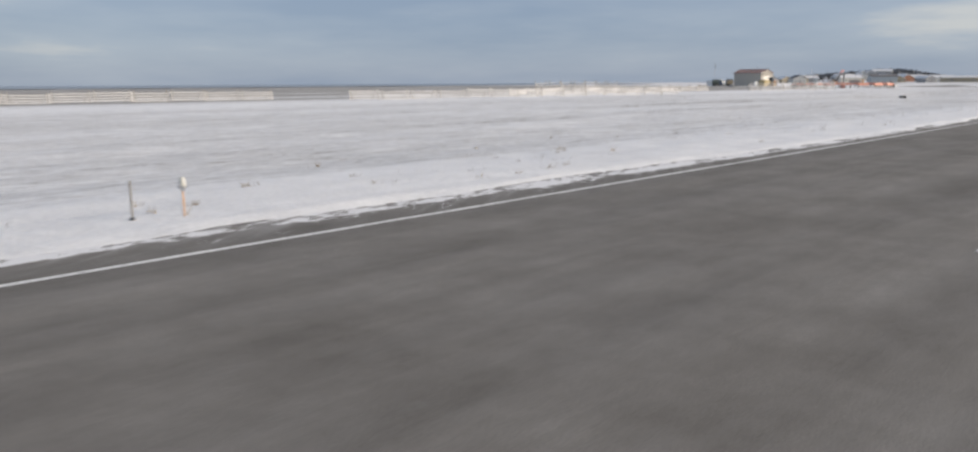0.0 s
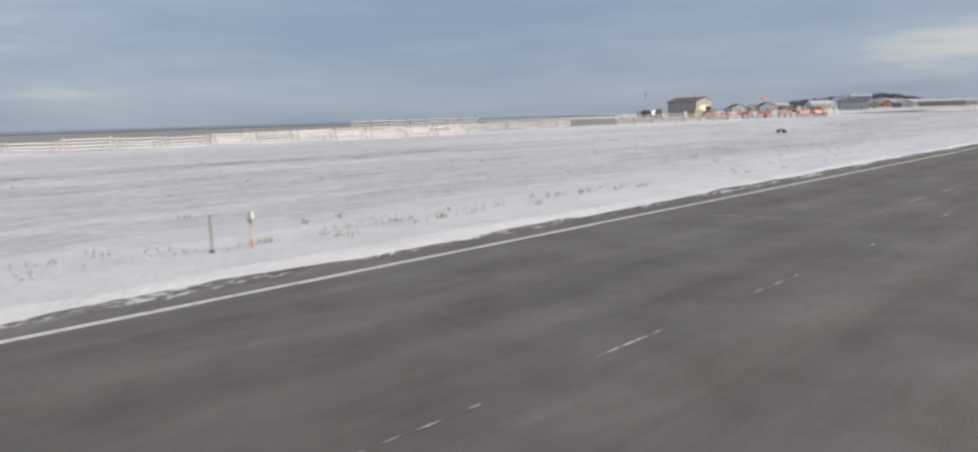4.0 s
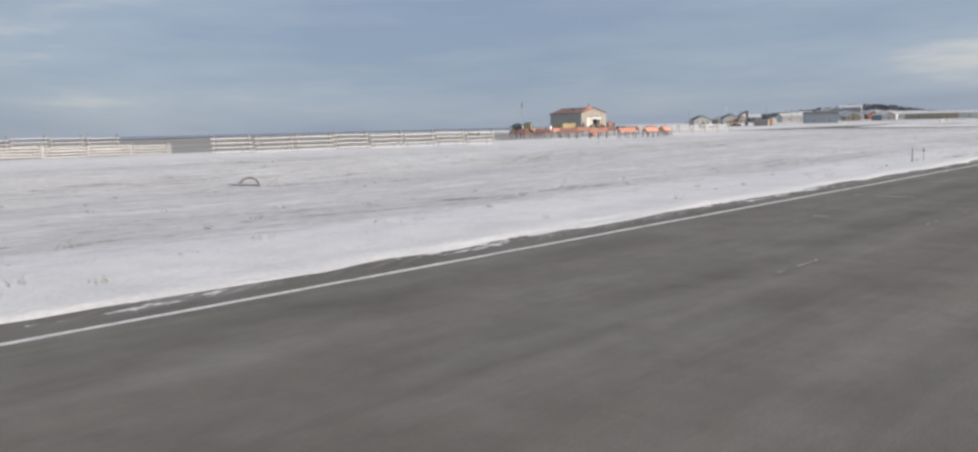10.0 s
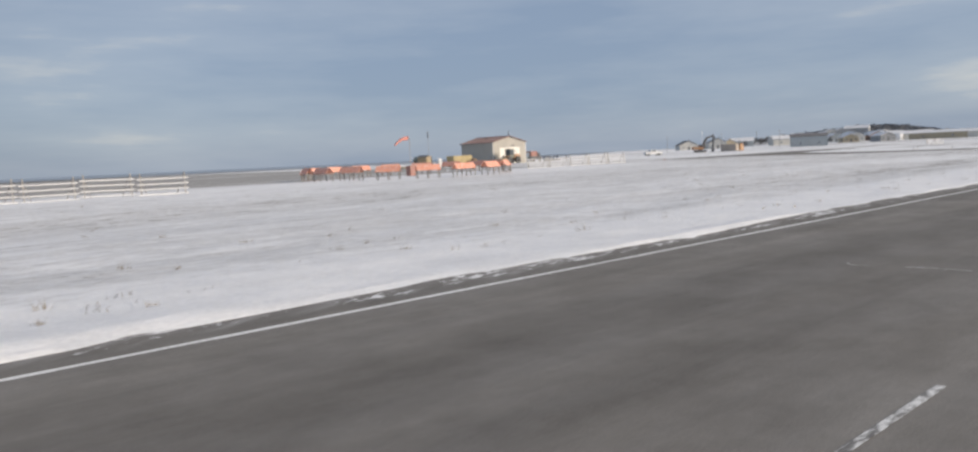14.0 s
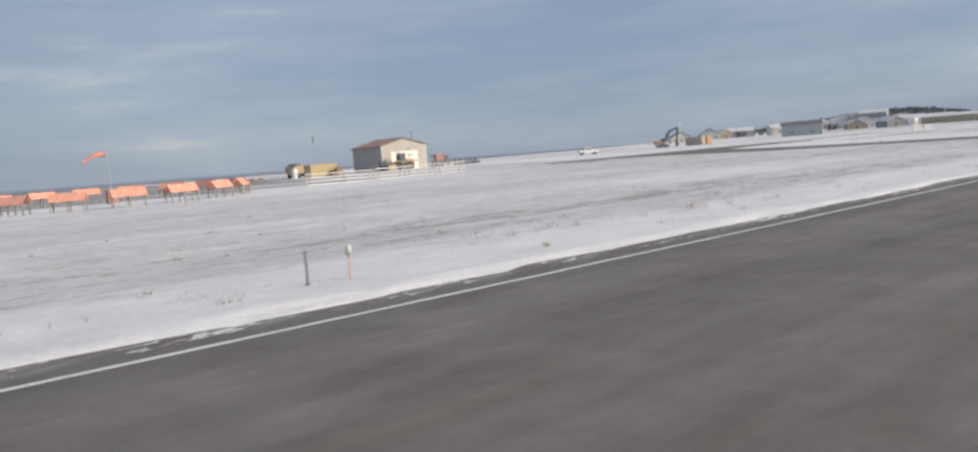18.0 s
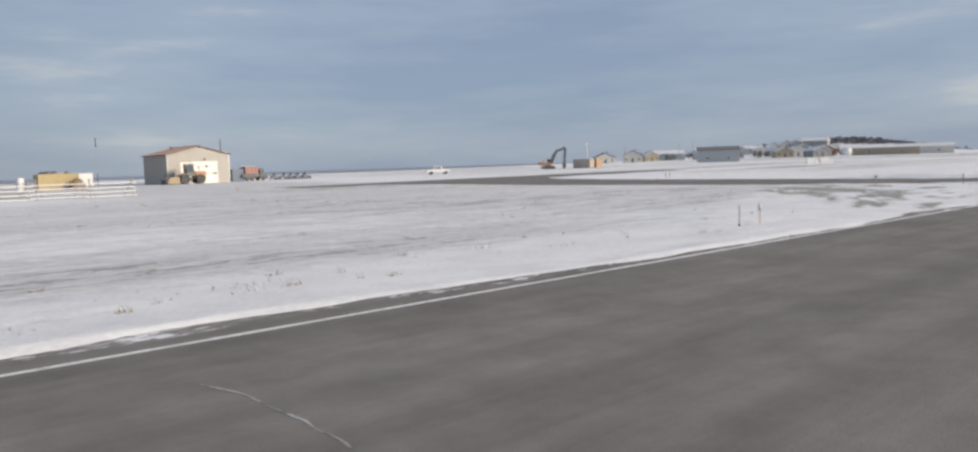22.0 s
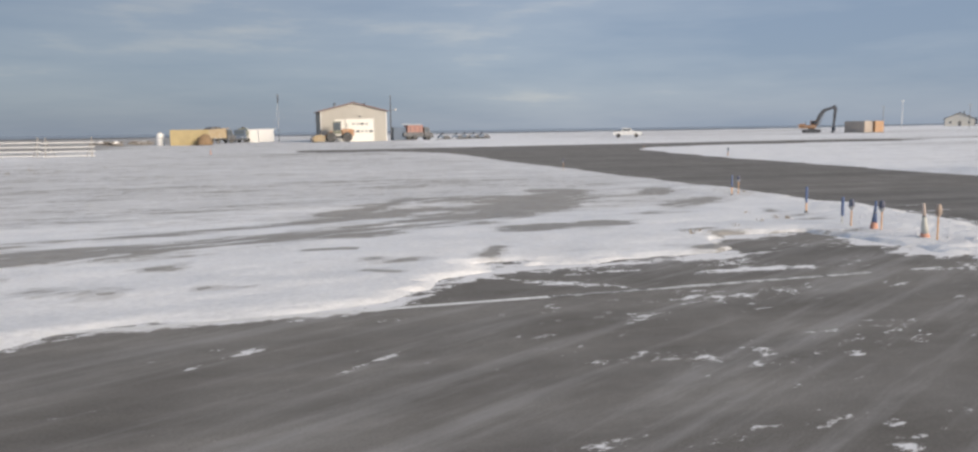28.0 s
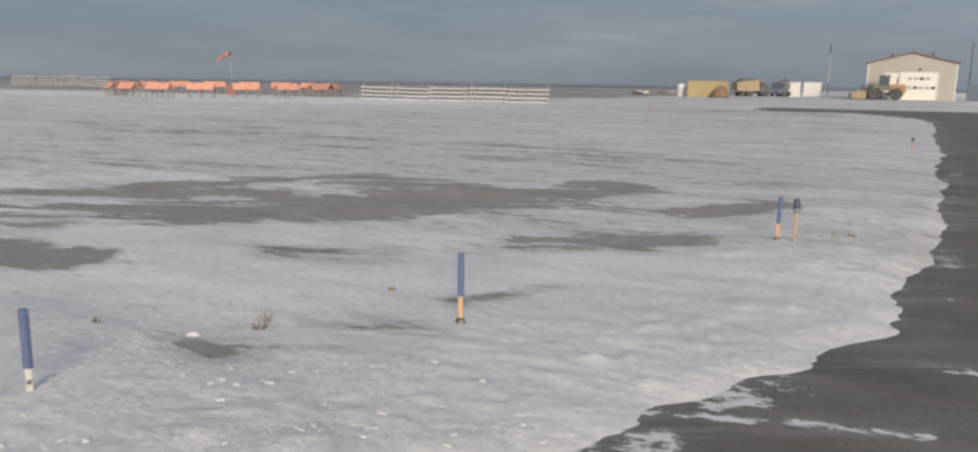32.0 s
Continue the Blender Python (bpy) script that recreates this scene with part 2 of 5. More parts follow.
def worn_paint(amount):
    m = bpy.data.materials.new("worn_white_road_paint")
    m.use_nodes = True
    n, l = m.node_tree.nodes, m.node_tree.links
    b = n["Principled BSDF"]
    v = world_vec(n, l, (0.5, 1, 1))
    wear = math_node(n, l, "ADD", math_node(n, l, "MULTIPLY", noise_node(n, l, v, 9.0, 8, 0.7), 0.65), math_node(n, l, "MULTIPLY", noise_node(n, l, world_vec(n, l, (0.15, 1, 1)), 0.9, 4, 0.6), 0.35))
    l.new(mix_node(n, l, ramp_node(n, l, wear, 0.62 - amount, 0.72 - amount), (0.72, 0.72, 0.71, 1), (0.14, 0.135, 0.128, 1)), b.inputs["Base Color"])
    b.inputs["Roughness"].default_value = 0.7
    return m


SNOW_GROUND, ASPHALT = snow_ground(), asphalt_mat()
PAINT, PAINT_MID = worn_paint(0.08), worn_paint(0.165)
PAINT_SEAM = worn_paint(0.215)
SNOW = mat("packed_snow", (0.77, 0.77, 0.78), 0.75, vary=0.05, scale=2.0, bump=0.5, bscale=14)
SIDING = mat("beige_metal_siding", (0.46, 0.44, 0.40), 0.55, vary=0.07, scale=0.7, dirt_or_haze=(0.33, 0.31, 0.28), dirt_or_haze_amount=0.1, stretch=(1, 1, 0.3))
ROOF_RED = mat("dark_red_metal_roof", (0.20, 0.120, 0.110), 0.55, vary=0.15, scale=0.8, dirt_or_haze=(0.45, 0.42, 0.42), dirt_or_haze_amount=0.3)
DOOR_WHITE = mat("white_door_panel", (0.80, 0.79, 0.74), 0.5, vary=0.05, scale=1.5, dirt_or_haze=(0.55, 0.53, 0.48), dirt_or_haze_amount=0.12)
TRIM_WHITE = mat("white_trim", (0.76, 0.75, 0.72), 0.5, vary=0.06)
GLASS_DARK = mat("dark_window_glass", (0.10, 0.12, 0.14), 0.12, vary=0.1)
YELLOW = mat("ochre_container_paint", (0.43, 0.35, 0.19), 0.6, vary=0.12, scale=0.9, dirt_or_haze=(0.36, 0.29, 0.19), dirt_or_haze_amount=0.25)
# heavy pale speckle on these two machine paints imitates haze over distance
MACHINE = mat("orange_machine_paint", (0.46, 0.23, 0.10), 0.6, vary=0.15, scale=1.5, dirt_or_haze=(0.45, 0.40, 0.35), dirt_or_haze_amount=0.45)
CAT = mat("tan_yellow_machine_paint", (0.36, 0.27, 0.15), 0.6, vary=0.15, scale=1.5, dirt_or_haze=(0.42, 0.38, 0.33), dirt_or_haze_amount=0.45)
# grey speckle lifts the dark steel the way haze does
DARK = mat("dark_steel", (0.060, 0.064, 0.072), 0.6, metal=0.2, vary=0.2, scale=3, dirt_or_haze=(0.42, 0.42, 0.43), dirt_or_haze_amount=0.42)
RUBBER = mat("tyre_rubber", (0.03, 0.03, 0.03), 0.85, vary=0.2, scale=6, dirt_or_haze=(0.5, 0.5, 0.5), dirt_or_haze_amount=0.35)
RIM = mat("wheel_rim", (0.38, 0.33, 0.25), 0.5, vary=0.15)
WHITE_PAINT = mat("white_vehicle_paint", (0.76, 0.76, 0.75), 0.35, vary=0.05, scale=1, dirt_or_haze=(0.45, 0.42, 0.38), dirt_or_haze_amount=0.1)
# dull pale speckle here also paints in haze
RED_PAINT = mat("red_orange_vehicle_paint", (0.34, 0.15, 0.12), 0.55, vary=0.15, scale=1, dirt_or_haze=(0.36, 0.27, 0.25), dirt_or_haze_amount=0.45)
BLUE_GREY = mat("blue_grey_paint", (0.13, 0.17, 0.23), 0.5, vary=0.12, scale=1)
# the whitish second colour puts the pale veil of haze into the panels
ORANGE = mat("fluorescent_orange_panel", (0.74, 0.31, 0.21), 0.65, vary=0.1, scale=0.8, dirt_or_haze=(0.76, 0.56, 0.48), dirt_or_haze_amount=0.45)
SOCK = mat("orange_windsock_fabric", (0.62, 0.25, 0.20), 0.8, vary=0.1, scale=2)
WEATHERED = mat("weathered_grey_wood", (0.27, 0.26, 0.245), 0.85, vary=0.22, scale=2.5, bump=0.3, stretch=(1, 1, 6))
FENCE_SNOW = mat("rime_on_wood", (0.60, 0.60, 0.605), 0.85, vary=0.15, scale=3, dirt_or_haze=(0.68, 0.67, 0.66), dirt_or_haze_amount=0.3)
STAKE_WOOD = mat("pale_orange_stake_wood", (0.62, 0.38, 0.22), 0.8, vary=0.15, scale=8, stretch=(1, 1, 0.2), dirt_or_haze=(0.55, 0.42, 0.30), dirt_or_haze_amount=0.2)
BLUE = mat("blue_reflective_tape", (0.11, 0.155, 0.285), 0.5, vary=0.18, scale=12, dirt_or_haze=(0.18, 0.24, 0.38), dirt_or_haze_amount=0.25)
NAVY = mat("dark_blue_lamp_glass", (0.085, 0.095, 0.145), 0.35, vary=0.2, scale=10, dirt_or_haze=(0.20, 0.22, 0.28), dirt_or_haze_amount=0.2)
CONE_ORANGE = mat("faded_orange_cone", (0.55, 0.28, 0.20), 0.65, vary=0.12, scale=8, dirt_or_haze=(0.62, 0.42, 0.35), dirt_or_haze_amount=0.3)
LAMP_TAN = mat("taupe_lamp_glass", (0.40, 0.31, 0.25), 0.4, vary=0.12, scale=10, dirt_or_haze=(0.46, 0.40, 0.35), dirt_or_haze_amount=0.3)
TUBE_TAN = mat("pale_beige_plastic_tube", (0.58, 0.47, 0.41), 0.6, vary=0.1, scale=8, dirt_or_haze=(0.62, 0.57, 0.53), dirt_or_haze_amount=0.3)
CONE_WHITE = mat("dull_white_sleeve", (0.60, 0.60, 0.56), 0.6, vary=0.1, scale=10, dirt_or_haze=(0.42, 0.42, 0.38), dirt_or_haze_amount=0.3)
LAMP_GREY = mat("galvanised_fitting", (0.45, 0.45, 0.45), 0.4, metal=0.6, vary=0.1)
DRY_GRASS = mat("dry_tundra_grass", (0.22, 0.185, 0.14), 0.9, vary=0.3, scale=5)
# twig colour paled to carry the haze in front of the far hill
FAR_SCRUB = mat("haze_paled_far_scrub", (0.19, 0.195, 0.205), 0.9, vary=0.2, scale=0.05)
TWIG_BROWN = mat("grey_brown_twigs", (0.13, 0.11, 0.095), 0.9, vary=0.3, scale=4)
TWIG = mat("dark_willow_twigs", (0.085, 0.08, 0.078), 0.9, vary=0.3, scale=4)
CONCRETE = mat("grey_galvanised_culvert", (0.20, 0.195, 0.19), 0.6, vary=0.2, scale=3)
OLIVE = mat("olive_green_cab_paint", (0.15, 0.16, 0.11), 0.55, vary=0.15, scale=1.5, dirt_or_haze=(0.40, 0.40, 0.38), dirt_or_haze_amount=0.4)
LUMBER = mat("weathered_dark_timber", (0.16, 0.145, 0.13), 0.85, vary=0.25, scale=2.0, dirt_or_haze=(0.62, 0.62, 0.62), dirt_or_haze_amount=0.35, stretch=(1, 6, 6))
TARP = mat("brown_tarpaulin", (0.25, 0.17, 0.10), 0.8, vary=0.2, scale=2, bump=0.5, bscale=6)
# base colour raised to hold the haze and sky reflection at the horizon
WATER = mat("cold_sea_water", (0.24, 0.27, 0.31), 0.35, vary=0.25, scale=0.01, dirt_or_haze=(0.55, 0.57, 0.60), dirt_or_haze_amount=0.1, stretch=(0.3, 1, 1))
HOUSE_PAINTS = [mat("house_wall_" + k, c, 0.75, vary=0.08, scale=1.0, dirt_or_haze=tuple(x * 0.7 for x in c), dirt_or_haze_amount=0.1) for k, c in
                (("white", (0.62, 0.60, 0.55)), ("tan", (0.42, 0.36, 0.26)), ("grey", (0.30, 0.31, 0.32)), ("blue", (0.40, 0.43, 0.44)), ("rust", (0.36, 0.17, 0.10)))]
ROOF_SNOW = mat("snowy_roof", (0.70, 0.70, 0.71), 0.8, vary=0.06, scale=1)
ROOF_GREY = mat("grey_roof", (0.16, 0.15, 0.15), 0.7, vary=0.15, scale=1)


# ---- mesh helpers ----
def link(name, bm, material, smooth=False):
    me = bpy.data.meshes.new(name)
    bm.to_mesh(me)
    bm.free()
    if smooth:
        for p in me.polygons:
            p.use_smooth = True
    me.materials.append(material)
    return me


def part(name, bm, material, parent, label="", smooth=False):
    ob = new(name, link(name, bm, material, smooth))
    ob.parent = parent
    if label:
        ob["label"] = label
    return ob


def share(name, me, parent, m):
    ob = new(name, me)
    ob.parent = parent
    ob.matrix_basis = m
    return ob


def box(x0, x1, y0, y1, z0, z1, bevel=0.0, bm=None):
    own = bm or bmesh.new()
    v = bmesh.ops.create_cube(own, size=1)["verts"]
    bmesh.ops.scale(own, vec=(x1 - x0, y1 - y0, z1 - z0), verts=v)
    bmesh.ops.translate(own, vec=((x0 + x1) / 2, (y0 + y1) / 2, (z0 + z1) / 2), verts=v)
    if bevel:
        eds = list({e for q in v for e in q.link_edges})
        bmesh.ops.bevel(own, geom=eds, offset=bevel, segments=2, affect="EDGES")
    return own


def rod(a, b, r0, r1=None, sides=10, bm=None):
    own = bm or bmesh.new()
    a, b = Vector(a), Vector(b)
    d = b - a
    m = Matrix.Translation((a + b) / 2) @ d.to_track_quat("Z", "Y").to_matrix().to_4x4()
    bmesh.ops.create_cone(own, cap_ends=True, segments=sides, radius1=r0, radius2=r0 if r1 is None else r1, depth=d.length, matrix=m)
    return own


def lathe(profile, sides=16, bm=None):
    """A turned body from (radius, height) pairs."""
    own = bm or bmesh.new()
    rings = []
    for r, z in profile:
        rings.append([own.verts.new((r * math.cos(2 * math.pi * i / sides), r * math.sin(2 * math.pi * i / sides), z)) for i in range(sides)])
    for a, b in zip(rings, rings[1:]):
        for i in range(sides):
            own.faces.new((a[i], a[(i + 1) % sides], b[(i + 1) % sides], b[i]))
    own.faces.new(rings[-1])
    own.faces.new(rings[0][::-1])
    return own


def prism(outline, y0, y1, bm=None):
    """An outline in x and z, drawn out along y."""
    own = bm or bmesh.new()
    a = [own.verts.new((x, y0, z)) for x, z in outline]
    b = [own.verts.new((x, y1, z)) for x, z in outline]
    own.faces.new(a)
    own.faces.new(b[::-1])
    k = len(a)
    for i in range(k):
        own.faces.new((a[i], b[i], b[(i + 1) % k], a[(i + 1) % k]))
    bmesh.ops.recalc_face_normals(own, faces=own.faces[:])
    return own


def thing(name, m, label, category, group="", kind=""):
    ob = new(name)
    ob.empty_display_size = 0.2
    ob.matrix_basis = m
    return tagged(ob, label, category, group, kind)


# ---- the lie of the land ----
def vnoise(x, y, seed=0):
    xi, yi = np.floor(x), np.floor(y)
    fx, fy = x - xi, y - yi
    fx, fy = fx * fx * (3 - 2 * fx), fy * fy * (3 - 2 * fy)

    def lattice(i, j):
        q = np.sin(i * 127.1 + j * 311.7 + seed * 74.7) * 43758.5453
        return q - np.floor(q)
    a, b, c, d = lattice(xi, yi), lattice(xi + 1, yi), lattice(xi, yi + 1), lattice(xi + 1, yi + 1)
    return (a * (1 - fx) + b * fx) * (1 - fy) + (c * (1 - fx) + d * fx) * fy


def fbm(x, y, seed=0, octaves=4):
    s, amp = 0, 0.5
    for o in range(octaves):
        s = s + amp * (vnoise(x * 2 ** o, y * 2 ** o, seed + o) - 0.5)
        amp *= 0.55
    return s


def step(a, b, x):
    t = np.clip((x - a) / (b - a), 0, 1)
    return t * t * (3 - 2 * t)


EDGE_Y = [(-30, 344.3), (9.6, 344.6), (10.4, 345.7), (11.3, 346.5), (13, 347.35), (15.5, 348.45), (17.2, 349.05), (18.6, 349.75), (20.4, 350.4), (27, 350.9), (40, 351.6), (66, 352.2), (80, 352.0), (88, 347.0), (90, 337.0), (200, 337.0)]
FAR_Y = [(-30, 420), (11, 400), (11.5, 376), (13, 370), (17, 366), (24, 364.5), (34, 365.6), (41, 366.4), (56, 368.2), (80, 371.6), (86, 377), (90, 420), (200, 420)]




def along(x, y, ax, ay, bx, by):
    """The distance from a stretch between two spots on the ground."""
    dx, dy = bx - ax, by - ay
    t = np.clip(((x - ax) * dx + (y - ay) * dy) / (dx * dx + dy * dy), 0, 1)
    return np.hypot(x - ax - t * dx, y - ay - t * dy)


def paved(x, y):
    """How far inside the cleared pavement a spot lies, in metres; below zero on snow."""
    run = np.minimum(10.75 - 0.75 * step(293, 301, x) - 0.55 * step(324, 326.5, x) * (1 - step(329.3, 331, x)) + (2.15 * step(333.2, 336.4, x) + 2.05 * step(340.2, 341.2, x)) * (1 - step(343.2, 344.2, x)) + 0.5 * (1 - step(4, 30, x)) - y, y + 6.4)
    left = np.interp(y, [p[0] for p in EDGE_Y], [p[1] for p in EDGE_Y])
    right = np.interp(y, [p[0] for p in FAR_Y], [p[1] for p in FAR_Y])
    taxi = np.minimum(np.minimum(x - left, right - x), np.minimum(y + 6.4, 101 + 0.05 * (x - 350) - y))
    mound = np.minimum(np.minimum(x - 343.45 - 0.55 * np.exp(-((y - 14.0) / 0.35) ** 2) + 0.12 * np.sin(y * 5.1), y - 10.35), left - x)
    return np.minimum(np.maximum(run, taxi), -mound)


def rise(x, y):
    """The broad shape of the land, without snow relief."""
    z = -0.28 * step(13.5, 25, y) * (1 - step(60, 95, y)) + 0.32 * step(100, 155, y) + 0.35 * step(155, 260, y)
    z = z - 1.0 * np.exp(-((y - 46) / 11.0) ** 2) * np.exp(-((x - 172) / 45.0) ** 2)
    far = np.hypot(x - 350, y)
    z = z + 9.5 * np.exp(-((x - 860) / 110.0) ** 2 - ((y - 250) / 40.0) ** 2) + 6.5 * np.exp(-((x - 870) / 90.0) ** 2 - ((y - 318) / 45.0) ** 2)
    z = z + 0.8 * step(545, 640, x) * step(15, 90, y) * (1 - step(210, 300, y)) * (1 - step(900, 1100, x))
    return z + 0.4 * step(500, 1500, far) * fbm(x / 160, y / 160, 9, 3)


def relief(x, y):
    s = paved(x, y) + (0.6 + 0.9 * step(312, 322, x) * (1 - step(342, 345, x))) * fbm(x / 5.0, y / 1.3, 3, 4) + np.where(x > 344.3, 0.30 * fbm(x / 0.9, y / 0.9, 32, 3) + 0.22 * fbm(x / 0.35, y / 0.35, 33, 3) * (1 - step(22, 27, y)) + 1.1 * fbm(x / 2.0, y / 6.0, 34, 3) * step(26, 32, y), (0.5 + 1.0 * step(333, 336, x)) * fbm(x / 1.1, y / 0.35, 31, 4))
    out = step(0.05, -0.9, s)
    depth = -0.07 + out * (0.125 + 0.10 * fbm(x / 6, y / 2.2, 5, 4))
    bank = np.exp(-((paved(x, y) + 1.7) / 1.3) ** 2) * step(342, 345, x) * (1 - step(36, 48, y))
    lumps = np.abs(fbm(x / 0.30, y / 0.30, 7, 4)) * 0.17 + np.maximum(0, fbm(x / 0.16, y / 0.16, 17, 2) - 0.04) * 0.24 + fbm(x / 1.4, y / 1.4, 8, 3) * 0.09
    near = (1 - step(60, 110, y)) * step(9, 11, y)
    depth = depth + bank * (0.02 + 0.55 * lumps + 0.32 * step(362.5, 365.5, x) * step(15, 19, y) * (1 - step(31, 37, y))) * out
    depth = depth + near * out * (0.16 * fbm(x / 9, y / 3.5, 11, 4) + 0.05 * fbm(x / 1.3, y / 0.6, 12, 3))
    flat = step(27, 36, y) * (1 - step(78, 88, y)) * step(336, 343, x) * (1 - step(352, 356, x)) * step(-14, -5, paved(x, y))          # the far half of the curve has hardly any bank
    least = -0.07 + out * 0.085
    return np.maximum(depth, least) * (1 - flat) + least * flat


def ground_z(x, y):
    return float(rise(np.array(x, float), np.array(y, float)) + relief(np.array(x, float), np.array(y, float)))


LANE = [(319.5, 13.6), (324.5, 15.2), (328.2, 16.4), (331.0, 17.2), (334.0, 18.7), (337.0, 20.7), (339.8, 23.6), (341.6, 26.6), (343.6, 30.0)]
LANE_W = [0.6, 1.0, 1.3, 1.3, 1.2, 1.35, 1.6, 1.1, 0.6]
TRACKS = [((321.2, 15.6), (327.3, 18.6), 0.28), ((327.3, 18.9), (333.0, 21.9), 0.30), ((333.0, 22.2), (337.5, 25.0), 0.35), ((334.5, 24.4), (337.6, 28.5), 0.45), ((329.0, 19.6), (336.0, 23.4), 0.4), ((338.0, 27.6), (343.0, 28.6), 0.7),
          ((326.5, 12.8), (328.0, 12.6), 0.32), ((329.2, 12.6), (330.2, 12.2), 0.30), ((319.0, 11.2), (322.6, 12.0), 0.3), ((327.0, 13.9), (328.2, 13.9), 0.25), ((331.5, 12.0), (332.2, 11.9), 0.16), ((330.7, 14.1), (330.9, 14.0), 0.3), ((325.3, 10.7), (326.0, 10.5), 0.2),
          ((334.2, 13.6), (334.6, 13.55), 0.3), ((333.9, 12.6), (334.3, 12.3), 0.16), ((336.1, 13.4), (336.6, 14.5), 0.2), ((342.3, 14.3), (344.0, 13.9), 0.32), ((342.5, 20.0), (343.5, 20.6), 0.5), ((345.0, 22.6), (347.0, 24.0), 0.45), ((344.9, 16.4), (345.9, 17.6), 0.38),
          ((341.6, 14.5), (342.6, 14.2), 0.35), ((340.2, 13.0), (342.9, 12.6), 0.4), ((345.8, 18.9), (346.4, 20.3), 0.25), ((346.5, 27.3), (347.6, 29.0), 0.4)]

SOIL = [((338.3, 17.5), (340.4, 18.1), 0.85), ((333.2, 15.3), (333.9, 15.2), 0.2), ((340.8, 15.2), (341.6, 15.3), 0.14)]


def bare(x, y):
    """Where wheels and wind have laid the ground bare: 0 to 1."""
    k = np.zeros_like(x)
    wob = 1 + 1.3 * fbm(x / 2.2, y / 1.1, 26, 4) + 0.8 * fbm(x / 0.9, y / 0.25, 36, 3)
    for (ax, ay), (bx, by), wa, wb in zip(LANE, LANE[1:], LANE_W, LANE_W[1:]):
        w = (wa + wb) / 2 * wob
        k = np.maximum(k, step(1.5, 0.55, along(x, y, ax, ay, bx, by) / np.maximum(w, 0.05)))
    for (ax, ay), (bx, by), w in TRACKS:
        k = np.maximum(k, np.exp(-(along(x, y, ax, ay, bx, by) / (1.35 * w)) ** 2))
    return k


def axis(pieces):
    out = []
    for a, b, count in pieces:
        out += list(np.linspace(a, b, count, endpoint=False))
    return np.array(out + [pieces[-1][1]])


def sheet(name, xs, ys, zfun, attr, afun, material, keep=None):
    X, Y = np.meshgrid(xs, ys)
    Z, A = zfun(X, Y), afun(X, Y)
    nx, ny = len(xs), len(ys)
    idx = np.arange(nx * ny).reshape(ny, nx)
    quads = np.stack([idx[:-1, :-1], idx[:-1, 1:], idx[1:, 1:], idx[1:, :-1]], -1).reshape(-1, 4)
    if keep is not None:
        cx, cy = (X[:-1, :-1] + X[1:, 1:]) / 2, (Y[:-1, :-1] + Y[1:, 1:]) / 2
        quads = quads[keep(cx, cy).ravel()]
    me = bpy.data.meshes.new(name)
    me.from_pydata(np.stack([X.ravel(), Y.ravel(), Z.ravel()], -1), [], quads)
    me.attributes.new(attr, "FLOAT", "POINT").data.foreach_set("value", A.ravel().astype(np.float32))
    for p in me.polygons:
        p.use_smooth = True
    me.materials.append(material)
    me.validate()
    return new(name, me)


def cover(x, y):
    """0 for bare ground, about a half for a thin skin of snow, 1 and over for a full sheet."""
    streaks = fbm(x / 45, y / 6, 21, 5)
    c = 1.02 + 0.14 * fbm(x / 5, y / 2, 22, 3)
    west = 1 - step(300, 322, x)
    mid = step(13.6, 19, y) * west + step(20.5, 25, y) * step(300, 322, x) * (1 - 0.75 * step(352, 364, x))
    c = c - mid * (0.46 + 0.10 * step(305, 325, x) - (0.50 - 0.28 * step(300, 320, x)) * streaks) + 0.32 * west * np.exp(-((y - 84) / 8) ** 2)
    c = c + 0.25 * np.exp(-((y - 24.6 - 0.35 * (x - 330)) / 1.2) ** 2) * step(322, 328, x) * (1 - step(340, 346, x))
    c = c + (0.55 * fbm(x / 2.6, y / 0.8, 28, 4) - 0.12) * step(312, 324, x) * (1 - step(344, 347, x)) * (1 - step(26, 32, y))
    u, w = 0.87 * x + 0.5 * y, 0.87 * y - 0.5 * x
    c = c - 0.85 * bare(x, y) * np.clip(0.95 + 3.2 * fbm(u / 3.0, w / 0.34, 23, 3), 0, 1.15)
    c = c - (0.56 - 1.7 * fbm(x / 50, y / 8, 24, 5)) * step(96, 104, y) * (1 - step(300, 318, x)) - 0.5 * step(140, 165, y) * step(300, 318, x) * (1 - step(318, 321, x))
    c = c + 0.12 * np.exp(-((paved(x, y) + 2.2) / 2.0) ** 2)
    for (ax, ay), (bx, by), w in SOIL:
        c = c - 0.95 * step(1.5, 0.55, along(x, y, ax, ay, bx, by) / (w * np.maximum(0.2, 1 + 1.1 * fbm(x / 1.2, y / 0.5, 29, 4) + 0.9 * fbm(x / 0.45, y / 0.15, 35, 3))))
    far = np.hypot(x - 350, y)
    c = c - 0.30 * step(380, 800, far) * step(0, 200, y) - 0.55 * step(790, 840, x) * step(190, 225, y) * (1 - step(380, 430, y)) * (1 - step(950, 1050, x)) - 0.42 * step(540, 585, x) * (1 - step(640, 690, x)) * step(15, 70, y) * (1 - step(190, 230, y))
    return c - step(370, 420, x) * step(40, 60, y) * (1 - step(500, 560, x)) * (0.30 - 1.2 * fbm(x / 40, y / 5, 27, 4))


